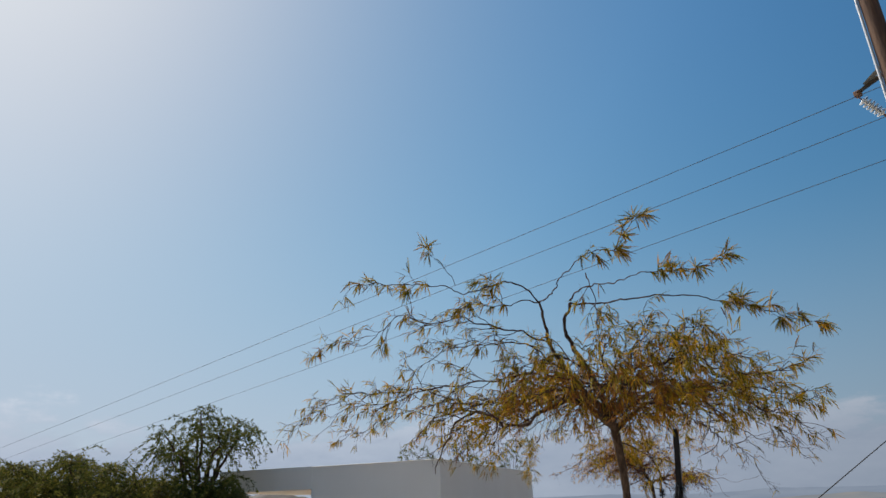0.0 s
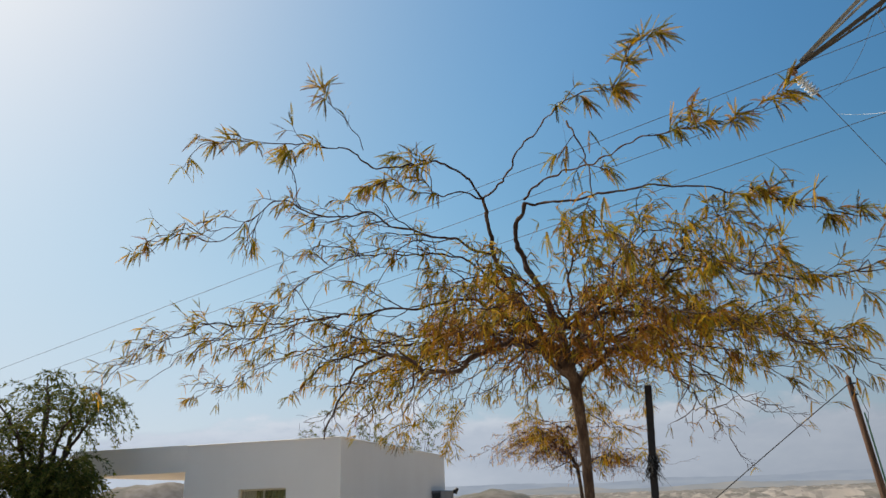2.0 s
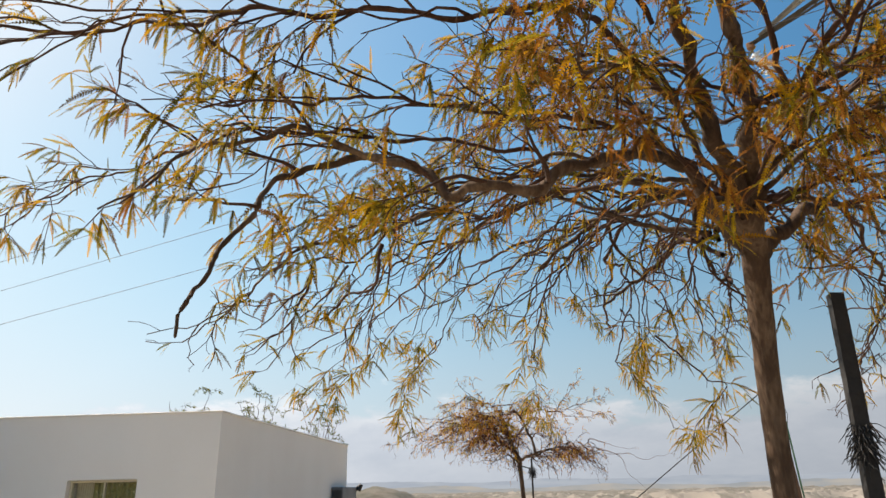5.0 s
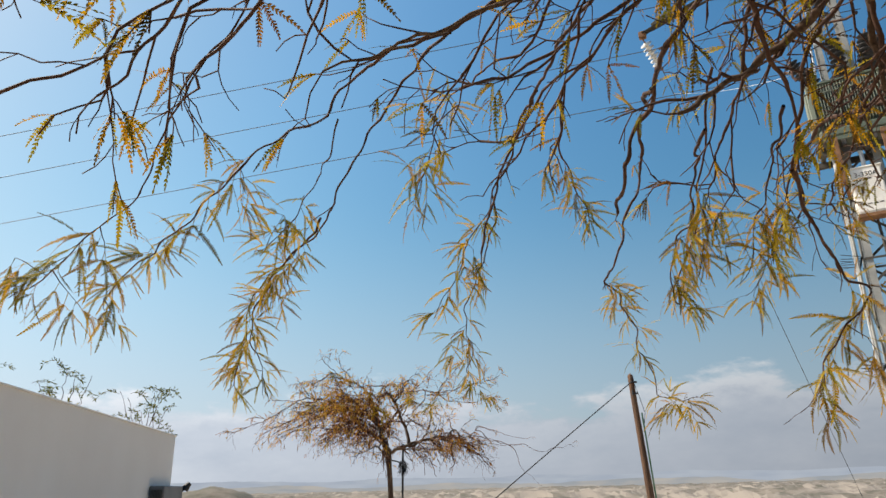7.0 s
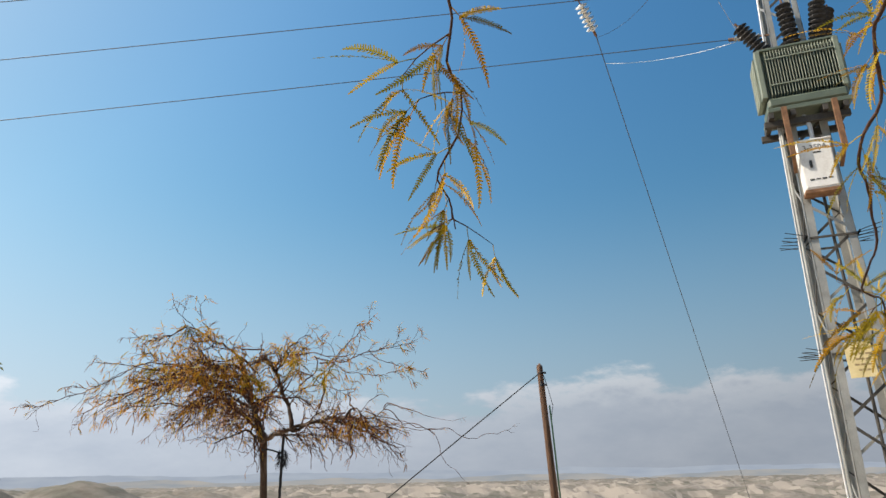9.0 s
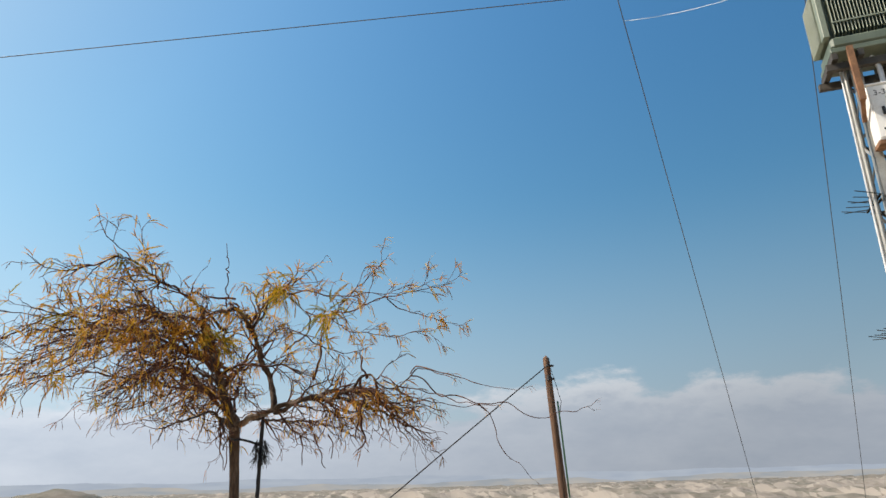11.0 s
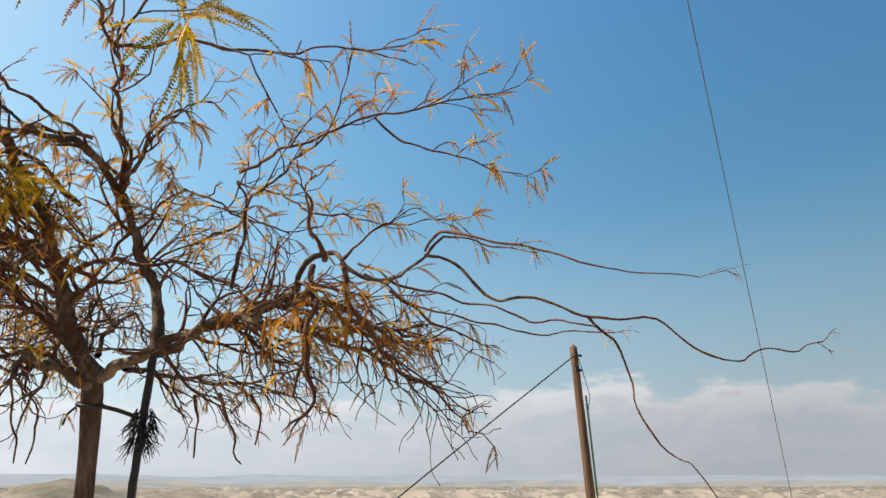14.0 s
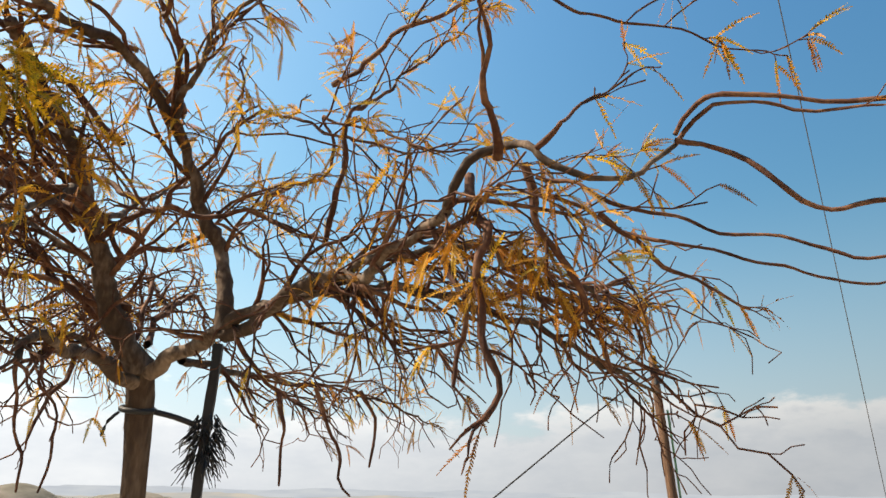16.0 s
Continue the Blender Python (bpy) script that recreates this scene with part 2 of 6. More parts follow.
PRINT = worn("dark_print", [(0.3, (0.02, 0.02, 0.02)), (0.7, (0.05, 0.045, 0.04))], 9, 60, 0.7)
PRINT_BROWN = worn("faded_print", [(0.3, (0.25, 0.17, 0.08)), (0.7, (0.36, 0.26, 0.13))], 9, 60, 0.7)
GREY_METAL = worn("grey_cabinet", [(0.3, (0.11, 0.11, 0.115)), (0.7, (0.19, 0.19, 0.19))], 4, 60, 0.6, 0.2, 0.1)
FRAME_TAN = worn("tan_window_frame", [(0.3, (0.48, 0.43, 0.31)), (0.7, (0.62, 0.57, 0.43))], 4, 60, 0.5)
GRAVEL = worn("dry_earth", [(0.3, (0.25, 0.20, 0.145)), (0.5, (0.36, 0.295, 0.215)), (0.75, (0.46, 0.39, 0.30))], 0.6, 9, 0.95, 0, 0.6, (1, 1, 1), 0.02)
GLASS, gn, gl, gb = material("window_glass", 0.02)
gb.inputs["Base Color"].default_value = (0.92, 0.95, 0.94, 1)
gb.inputs["Transmission Weight"].default_value = 1.0
gb.inputs["IOR"].default_value = 1.1
# mottled olive and tan, painted as a reflection in the window
REFLECTION = worn("olive_reflection", [(0.36, (0.10, 0.10, 0.04)), (0.47, (0.30, 0.26, 0.10)), (0.55, (0.16, 0.17, 0.06)), (0.65, (0.55, 0.49, 0.30))], 22, 60, 0.9, 0, 0.2)

# land: pale chalk on steep faces, tan and brown earth elsewhere
LAND, dn, dl, db = material("desert_land", 0.95)
d_geo, d_tc = dn.new("ShaderNodeNewGeometry"), dn.new("ShaderNodeTexCoord")
d_big, d_small = dn.new("ShaderNodeTexNoise"), dn.new("ShaderNodeTexNoise")
d_big.inputs["Scale"].default_value, d_small.inputs["Scale"].default_value = 0.012, 0.12
d_big.inputs["Detail"].default_value, d_small.inputs["Detail"].default_value = 6, 6
for nd in (d_big, d_small):
    dl.new(d_tc.outputs["Object"], nd.inputs["Vector"])
earth = ramp(dn, [(0.32, (0.085, 0.078, 0.058)), (0.43, (0.15, 0.13, 0.105)), (0.49, (0.095, 0.09, 0.068)), (0.56, (0.175, 0.152, 0.125)), (0.68, (0.20, 0.175, 0.15))])
dl.new(d_big.outputs[0], earth.inputs[0])
speck = ramp(dn, [(0.35, (0.62, 0.58, 0.52)), (0.6, (1, 1, 1))])
dl.new(d_small.outputs[0], speck.inputs[0])
d_mix = dn.new("ShaderNodeMix")
d_mix.data_type, d_mix.blend_type = "RGBA", "MULTIPLY"
d_mix.inputs[0].default_value = 0.8
dl.new(earth.outputs[0], d_mix.inputs[6])
dl.new(speck.outputs[0], d_mix.inputs[7])
d_up = dn.new("ShaderNodeSeparateXYZ")
dl.new(d_geo.outputs["True Normal"], d_up.inputs[0])
d_steep = dn.new("ShaderNodeMapRange")
d_steep.inputs[1].default_value, d_steep.inputs[2].default_value = 0.975, 0.90
dl.new(d_up.outputs[2], d_steep.inputs[0])
d_chalk = dn.new("ShaderNodeMix")
d_chalk.data_type = "RGBA"
d_chalk.inputs[7].default_value = (0.235, 0.205, 0.17, 1)
d_east = dn.new("ShaderNodeSeparateXYZ")
dl.new(d_tc.outputs["Object"], d_east.inputs[0])
d_where = dn.new("ShaderNodeMapRange")
d_where.inputs[1].default_value, d_where.inputs[2].default_value = 120, 330
dl.new(d_east.outputs[0], d_where.inputs[0])
d_bare = dn.new("ShaderNodeMath")
d_bare.operation = "MULTIPLY"
dl.new(d_steep.outputs[0], d_bare.inputs[0])
dl.new(d_where.outputs[0], d_bare.inputs[1])
dl.new(d_bare.outputs[0], d_chalk.inputs[0])
dl.new(d_mix.outputs[2], d_chalk.inputs[6])
dl.new(d_chalk.outputs[2], db.inputs["Base Color"])
d_bp = dn.new("ShaderNodeBump")
d_bp.inputs["Strength"].default_value, d_bp.inputs["Distance"].default_value = 0.8, 1.2
dl.new(d_small.outputs[0], d_bp.inputs["Height"])
dl.new(d_bp.outputs[0], db.inputs["Normal"])


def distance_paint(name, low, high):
    """A softly glowing backdrop of distant ranges, the air's haze put into its colours."""
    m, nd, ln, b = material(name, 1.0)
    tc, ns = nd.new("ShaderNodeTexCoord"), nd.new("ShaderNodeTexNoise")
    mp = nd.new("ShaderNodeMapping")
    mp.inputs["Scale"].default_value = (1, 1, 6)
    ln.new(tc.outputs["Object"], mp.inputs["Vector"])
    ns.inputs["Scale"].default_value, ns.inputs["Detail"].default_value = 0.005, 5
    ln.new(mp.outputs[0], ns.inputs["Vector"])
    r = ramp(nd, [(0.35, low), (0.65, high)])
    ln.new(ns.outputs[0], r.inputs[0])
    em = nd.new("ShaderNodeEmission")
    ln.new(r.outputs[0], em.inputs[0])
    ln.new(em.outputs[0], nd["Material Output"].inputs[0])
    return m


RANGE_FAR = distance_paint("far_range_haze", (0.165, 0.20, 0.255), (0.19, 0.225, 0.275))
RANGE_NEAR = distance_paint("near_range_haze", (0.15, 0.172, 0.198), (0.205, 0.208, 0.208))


# ---- building helpers ----
def link_mesh(name, me, mat, parent=None, label=""):
    ob = new(name, me)
    if mat:
        me.materials.append(mat)
    if parent:
        ob.parent = parent
    if label:
        ob["label"] = label
    return ob


def part(name, bm, mat, parent, label=""):
    me = bpy.data.meshes.new(name)
    bm.to_mesh(me)
    bm.free()
    return link_mesh(name, me, mat, parent, label)


def raw(name, verts, faces, mat, parent=None, label="", smooth=False):
    me = bpy.data.meshes.new(name)
    me.from_pydata(verts, [], faces)
    if smooth:
        me.polygons.foreach_set("use_smooth", [True] * len(me.polygons))
    me.update()
    return link_mesh(name, me, mat, parent, label)


def thing(name, at, label, category, group="", rz=0.0, size=1.0):
    e = new(name)
    e.matrix_world = pose(*at, 0, 0, rz) @ Matrix.Scale(size, 4)
    return tagged(e, label, category, group)


def box(bm, x0, x1, y0, y1, z0, z1, bevel=0.0, m=None):
    """Adds a box to bm, its edges eased by bevel."""
    got = bmesh.ops.create_cube(bm, size=1, matrix=Matrix.Translation(((x0 + x1) / 2, (y0 + y1) / 2, (z0 + z1) / 2)) @ Matrix.Diagonal((x1 - x0, y1 - y0, z1 - z0, 1)))
    vs = got["verts"]
    if bevel:
        es = list({e for v in vs for e in v.link_edges})
        res = bmesh.ops.bevel(bm, geom=es, offset=bevel, segments=1, affect="EDGES")
        vs = list({v for f in res["faces"] for v in f.verts} | {v for v in vs if v.is_valid})
    if m is not None:
        bmesh.ops.transform(bm, matrix=m, verts=vs)
    return vs


def bar(bm, a, b, w, d, up=(0, 0, 1)):
    """A straight bar of section w by d from a to b."""
    a, b = Vector(a), Vector(b)
    z = (b - a).normalized()
    x = Vector(up).cross(z)
    if x.length < 1e-4:
        x = Vector((1, 0, 0)).cross(z)
    x.normalize()
    y = z.cross(x)
    m = Matrix((x, y, z)).transposed().to_4x4()
    m.translation = a
    return box(bm, -w / 2, w / 2, -d / 2, d / 2, 0, (b - a).length, 0, m)


def angle_iron(bm, a, b, w, t, inward):
    """An L-section steel member from a to b whose two flanges point along inward."""
    a, b = Vector(a), Vector(b)
    z = (b - a).normalized()
    fx = Vector((inward[0], 0, 0))
    fy = Vector((0, inward[1], 0))
    for f in (fx, fy):
        f -= z * f.dot(z)
        f.normalize()
    for f, g in ((fx, fy), (fy, fx)):
        vs = []
        for p in (a, b):
            vs += [bm.verts.new(p), bm.verts.new(p + f * w), bm.verts.new(p + f * w + g * t), bm.verts.new(p + g * t)]
        for q in ((0, 1, 2, 3), (7, 6, 5, 4), (0, 4, 5, 1), (1, 5, 6, 2), (2, 6, 7, 3), (3, 7, 4, 0)):
            bm.faces.new([vs[k] for k in q])
    bmesh.ops.recalc_face_normals(bm, faces=bm.faces)


def spline(pts, step):
    """Points along a smooth curve through pts, about step apart."""
    p = np.array(pts, float)
    p = np.vstack([2 * p[0] - p[1], p, 2 * p[-1] - p[-2]])
    out = []
    for i in range(1, len(p) - 2):
        n = max(1, int(round(np.linalg.norm(p[i + 1] - p[i]) / step)))
        t = (np.arange(n) / n)[:, None]
        a, b, c, d = p[i - 1], p[i], p[i + 1], p[i + 2]
        out.append(0.5 * ((2 * b) + (c - a) * t + (2 * a - 5 * b + 4 * c - d) * t**2 + (3 * b - a - 3 * c + d) * t**3))
    out.append(p[-2][None])
    return np.vstack(out)


class Pile:
    """Gathers many small pieces into one mesh."""

    def __init__(self):
        self.v, self.f, self.n = [], [], 0

    def add(self, verts, faces):
        self.v.append(verts)
        self.f.append(faces + self.n)
        self.n += len(verts)

    def tube(self, pts, radii, sides=5, rough=0.0, rng=None):
        pts = np.asarray(pts, float)
        n = len(pts)
        tan = np.gradient(pts, axis=0)
        tan /= np.linalg.norm(tan, axis=1, keepdims=True) + 1e-9
        ref = np.array((0.31, 0.17, 0.93)) if abs(tan[0][2]) < 0.8 else np.array((0.9, 0.3, 0.1))
        u = np.cross(tan, ref)
        u /= np.linalg.norm(u, axis=1, keepdims=True) + 1e-9
        w = np.cross(tan, u)
        ang = np.arange(sides) / sides * 2 * math.pi
        rad = np.broadcast_to(np.asarray(radii, float)[:, None], (n, sides)).copy()
        if rough and rng is not None:
            rad *= 1 + rough * rng.standard_normal((n, sides))
        ring = pts[:, None] + rad[..., None] * (np.cos(ang)[None, :, None] * u[:, None] + np.sin(ang)[None, :, None] * w[:, None])
        verts = np.vstack([ring.reshape(-1, 3), pts[-1] + tan[-1] * rad[-1].mean()])
        i, k = np.arange(n - 1)[:, None], np.arange(sides)[None]
        quads = np.stack([i * sides + k, i * sides + (k + 1) % sides, (i + 1) * sides + (k + 1) % sides, (i + 1) * sides + k], -1).reshape(-1, 4)
        cap = np.stack([(n - 1) * sides + np.arange(sides), (n - 1) * sides + (np.arange(sides) + 1) % sides, np.full(sides, n * sides), np.full(sides, n * sides)], -1)
        self.add(verts, np.vstack([quads, cap]))

    def mesh(self, name, mat, parent=None, label="", smooth=True):
        verts = np.vstack(self.v)
        faces = np.vstack(self.f)
        tri = faces[:, 2] == faces[:, 3]
        loops = np.concatenate([faces[~tri].ravel(), faces[tri][:, :3].ravel()])
        nq, nt = int((~tri).sum()), int(tri.sum())
        me = bpy.data.meshes.new(name)
        me.vertices.add(len(verts))
        me.vertices.foreach_set("co", verts.astype(np.float32).ravel())
        me.loops.add(len(loops))
        me.loops.foreach_set("vertex_index", loops.astype(np.int32))
        me.polygons.add(nq + nt)
        starts = np.concatenate([np.arange(nq) * 4, nq * 4 + np.arange(nt) * 3])
        me.polygons.foreach_set("loop_start", starts.astype(np.int32))
        me.polygons.foreach_set("use_smooth", np.full(nq + nt, smooth))
        me.update(calc_edges=True)
        me.validate()
        return link_mesh(name, me, mat, parent, label)


def wire(name, pts, r, mat, parent=None, sides=6, step=0.6):
    p = Pile()
    q = spline(pts, step)
    p.tube(q, np.full(len(q), r), sides)
    return p.mesh(name, mat, parent)


def sagging(a, b, sag, n=14):
    a, b = np.array(a, float), np.array(b, float)
    t = np.linspace(0, 1, n)[:, None]
    out = a + (b - a) * t
    out[:, 2] -= sag * 4 * t[:, 0] * (1 - t[:, 0])
    return [tuple(q) for q in out]


def unit(v):
    return v / (np.linalg.norm(v) + 1e-9)


# ---- feathery leaves ----
def feather(base, aim, length, pairs, rng, droop=0.5, wide=0.074, bare=0.05):
    """One pinna: a thin stalk with leaflets in pairs on both sides. Returns verts and faces of one connected piece."""
    aim = unit(np.asarray(aim, float))
    side = unit(np.cross(aim, rng.standard_normal(3) + np.array((0, 0, 1.2))))
    t = np.linspace(0, 1, pairs + 1)
    down = np.array((0, 0, -1.0)) - aim * aim[2] * -1
    spine = base + length * (t[:, None] * aim + (droop * 0.45 * t**2)[:, None] * down)
    tan = np.gradient(spine, axis=0)
    tan /= np.linalg.norm(tan, axis=1, keepdims=True)
    half = length * 0.005 + 0.0004
    verts = [spine + side * half, spine - side * half]
    faces = []
    n = pairs + 1
    k = np.arange(pairs)
    faces.append(np.stack([k, k + 1, n + k + 1, n + k], -1))
    prof = wide * length * np.sin(np.pi * (0.16 + 0.80 * (k + 0.5) / pairs)) ** 0.9
    normal = np.cross(tan[:-1], side)
    at = 2 * n
    for sgn, off in ((1, 0), (-1, n)):
        out = sgn * side * 0.9 + tan[:-1] * 0.42 + normal * rng.normal(-0.15, 0.16, (pairs, 1))
        out /= np.linalg.norm(out, axis=1, keepdims=True)
        reach = (prof * rng.uniform(0.75, 1.1, pairs) * (rng.random(pairs) > bare))[:, None]
        mid = 0.5 * (spine[:-1] + spine[1:])
        w = tan[:-1] * (length / pairs * 0.27)
        tip = mid + out * reach
        foot = spine[:-1] + 0.74 * (spine[1:] - spine[:-1]) + sgn * side * half
        verts += [tip - w, tip + w, foot]
        faces.append(np.stack([off + k, at + 2 * pairs + k, at + pairs + k, at + k], -1))
        at += 3 * pairs
    return np.vstack(verts), np.vstack(faces)


def leaf_on(pile, at, heading, rng, size=0.1, pairs=12, fans=(2, 4), droop=0.6, bare=0.05):
    """A leaf: a short stalk from which a few pinnae fan out."""
    heading = unit(np.asarray(heading, float))
    for _ in range(int(rng.integers(fans[0], fans[1] + 1))):
        aim = heading + 0.5 * rng.standard_normal(3) + np.array((0, 0, -0.42))
        v, f = feather(at, aim, size * rng.uniform(0.65, 1.2), pairs, rng, droop * rng.uniform(0.4, 1.4), bare=bare)
        pile.add(v, f)


class Tree:
    def __init__(self, top, seed, centre):
        self.top, self.rng, self.centre = top, np.random.default_rng(seed), np.array(centre)
        self.twigs, self.leaves, self.dry, self.limbs = Pile(), Pile(), Pile(), []
        self.leafy = lambda p: 1.0     # how thick the leaves stand at p
        self.withered = lambda p: 0.0  # share of dry brown leaves at p

    def outward(self, p):
        """The level way from the trunk towards p."""
        o = np.array(p, float) - self.centre
        o[2] = 0
        return o / (np.linalg.norm(o) + 0.15)


def limb(tree, habit, r0, r1, *pts):
    """A bough through the given points, tapering from r0 to r1, with knots and kinks. habit: how it is dressed later."""
    rng = tree.rng
    q = spline(pts, 0.022)
    n = len(q)
    t = np.linspace(0, 1, n)
    along = np.arange(n) * 0.022
    kink = rng.standard_normal((n, 3)) * np.minimum(0.0016, 0.12 * r0)
    for wave in (0.34, 0.19, 0.11):
        kink += 0.032 * wave * np.sin(along[:, None] / wave * 6.283 + rng.uniform(0, 6.283, 3)) * rng.uniform(0.3, 1.0, 3)
    q = q + kink * (np.minimum(1, along / 0.08) * np.minimum(1, (along[-1] - along) / 0.08))[:, None]
    rad = r0 + (r1 - r0) * t**0.8
    rad = rad * (1 + 0.14 * np.sin(np.arange(n) * 0.8 + rng.uniform(0, 6)) * (rng.random(n) > 0.35))
    tree.limbs.append((q, rad, habit))
    p = Pile()
    p.tube(q, rad, 9 if r0 > 0.015 else (7 if r0 > 0.007 else 5), 0.08, rng)
    return p.mesh("limb", tree.bark if r0 > 0.012 else tree.bark_thin, tree.top)


def wander(start, heading, length, rng, droop, zig, step=0.045, hold=0.10):
    """A crooked twig: it keeps its heading, kinks at every node and sinks under its weight."""
    n = max(3, int(length / step))
    h0 = unit(np.asarray(heading, float))
    out, d, p = [np.asarray(start, float)], h0, np.array(start, float)
    step = length / n
    for k in range(n):
        kink = zig * rng.standard_normal(3)
        d = unit(d + hold * h0 + kink + np.array((0, 0, -droop)) * (0.3 + 1.4 * k / n))
        p = p + d * step
        out.append(p)
    return np.array(out)


def places_along(q, per_m, start, rng, stop=1.0):
    arc = np.concatenate([[0], np.cumsum(np.linalg.norm(np.diff(q, axis=0), axis=1))])
    span = arc[-1] * (stop - start)
    count = int(span * per_m + rng.random())
    for j in range(count):
        s = arc[-1] * start + span * (j + rng.random()) / count
        i = min(int(np.searchsorted(arc, s)), len(q) - 1)
        yield i, unit(q[min(i + 1, len(q) - 1)] - q[max(i - 1, 0)]), s / arc[-1]


def dress(tree, q, rad, per_m, start, size, droop, leaves, sub=3, leaf=0.1, pairs=11, lift=0.15, fans=(2, 4), zig=0.2, bare=0.05, spread=0.9, stout=1.0):
    """Sprouts twigs, side twigs and leaves along a bough; leaves crowd towards the twig ends."""
    rng = tree.rng
    spots = list(places_along(q, per_m, start, rng)) + [(len(q) - 1, unit(q[-1] - q[-2]), 1.0)]
    for i, tan, f in spots:
        out = rng.standard_normal(3)
        out = unit(out - tan * (out @ tan))
        head = unit(tan * 0.9 + out * rng.uniform(0.3, spread) + tree.outward(q[i]) * 0.35 + np.array((0, 0, lift)))
        ln = size * rng.uniform(0.45, 1.35) * (1.15 - 0.4 * f)
        w = wander(q[i], head, ln, rng, droop, zig)
        r0 = min(0.0036 * stout, rad[i] * 0.7)
        tree.twigs.tube(w, np.linspace(r0, 0.0013 * stout, len(w)), 4)
        runs = [w]
        for _ in range(int(rng.integers(1, sub + 1))):
            k = int(rng.integers(1, len(w)))
            t2 = unit(w[k] - w[k - 1])
            v = wander(w[k], t2 + 0.65 * unit(rng.standard_normal(3)), ln * rng.uniform(0.3, 0.65), rng, droop * 1.1, zig, 0.035)
            tree.twigs.tube(v, np.linspace(r0 * 0.65, 0.001 * stout, len(v)), 3)
            runs.append(v)
        for run in runs:
            for k in range(1, len(run)):
                g = k / (len(run) - 1)
                if rng.random() < leaves * (0.15 + 0.85 * g * g) * tree.leafy(run[k]):
                    t3 = unit(run[k] - run[k - 1])
                    pile = tree.dry if rng.random() < tree.withered(run[k]) else tree.leaves
                    leaf_on(pile, run[k], t3 + 0.35 * rng.standard_normal(3), rng, leaf, pairs, fans, 0.7, bare)


def branchlets(tree, q, rad, per_m, start, size, droop, lift=0.1, zig=0.17, stop=1.0, thick=0.0062, spread=0.95):
    """Side branches along a bough; returns them as further boughs to dress."""
    rng = tree.rng
    made = []
    for i, tan, f in places_along(q, per_m, start, rng, stop):
        out = rng.standard_normal(3) * np.array((1, 1, 0.5))
        out = unit(out - tan * (out @ tan))
        head = tan * 0.9 + out * rng.uniform(0.35, spread) + tree.outward(q[i]) * 0.4 + np.array((0, 0, lift))
        w = wander(q[i], head, size * rng.uniform(0.5, 1.35) * (1.2 - 0.85 * f), rng, droop, zig, 0.05)
        r = np.linspace(min(thick, rad[i] * 0.65), 0.3 * thick + 0.0004, len(w))
        tree.twigs.tube(w, r, 5, 0.08, rng)
        made.append((w, r))
    return made


def crown_limbs(tree, habit, centre, spread, count, z_mid, z_end, r0, first=0.0, turn=6.2832):
    """Boughs that spread like umbrella ribs and dip at their ends."""
    rng = tree.rng
    for j in range(count):
        a = first + turn * (j + rng.uniform(0.2, 0.8)) / count
        reach = spread * rng.uniform(0.6, 1.05)
        pts = []
        bend = rng.uniform(-0.35, 0.35)
        for f in (0, 0.25, 0.5, 0.75, 1.0):
            b = a + bend * f * f
            z = centre[2] + (z_mid - centre[2]) * math.sin(min(1, f * 1.5) * math.pi / 2) + (z_end - z_mid) * max(0, f - 0.45) / 0.55
            pts.append((centre[0] + math.cos(b) * reach * f + rng.normal(0, 0.03), centre[1] + math.sin(b) * reach * f + rng.normal(0, 0.03), z + rng.normal(0, 0.03)))
        limb(tree, habit, r0 * rng.uniform(0.8, 1.1), 0.003, *pts)


# ---- land ----
KLO, KHI = -3.6, 13.5   # foot and height of the chalk ridges


def land_height(x, y):
    r = math.hypot(x, y)
    if r < 30:
        return 0.03 * noise.noise((x * 0.3, y * 0.3, 2.0)) - 0.03
    s = min(1, (r - 30) / 260)
    s = s * s * (3 - 2 * s)
    h = -24 * s + 0.6 * s * noise.noise((x * 0.03, y * 0.03, 5.0))
    if r > 350:
        a = min(1, (r - 350) / 500)
        k = noise.ridged_multi_fractal((x * 0.0095, y * 0.0095, 3.3), 0.9, 2.1, 6, 1.0, 2.0)
        h += a * (KLO + KHI * k)
        if r > 1500:
            h += min(1, (r - 1500) / 2500) * 5
    for hx, hy, rr, hh in HILLS:
        d = ((x - hx) ** 2 + (y - hy) ** 2) / rr**2
        if d < 6:
            h += hh * math.exp(-d) * (1 + 0.35 * noise.noise((x * 0.012, y * 0.012, 1.0)))
    return h


HILLS = [(-305, 635, 52, 36), (-225, 670, 60, 24), (20, 600, 60, 20), (-90, 700, 80, 20), (-40, 430, 45, 27)]
SPOKES = 840
RADII = [1.5 * (400 / 1.5) ** (i / 40) for i in range(40)] + [400 * 4.0 ** (i / 75) for i in range(75)] + [1600 * (4900 / 1600) ** (i / 18) for i in range(19)]
RINGS = len(RADII)
g_v, g_f = [(0.0, 0.0, land_height(0, 0))], []
for i in range(RINGS):
    r = RADII[i]
    for k in range(SPOKES):
        a = 2 * math.pi * k / SPOKES
        x, y = r * math.cos(a), r * math.sin(a)
        g_v.append((x, y, land_height(x, y)))
for k in range(SPOKES):
    g_f.append((0, 1 + k, 1 + (k + 1) % SPOKES))
for i in range(RINGS - 1):
    for k in range(SPOKES):
        a, b = 1 + i * SPOKES + k, 1 + i * SPOKES + (k + 1) % SPOKES
        g_f.append((a, a + SPOKES, b + SPOKES, b))
ground = raw("ground", g_v, g_f, LAND, None, "", True)
tagged(ground, "dry tan desert earth falling away to pale chalk hills", "ground", kind="structure")

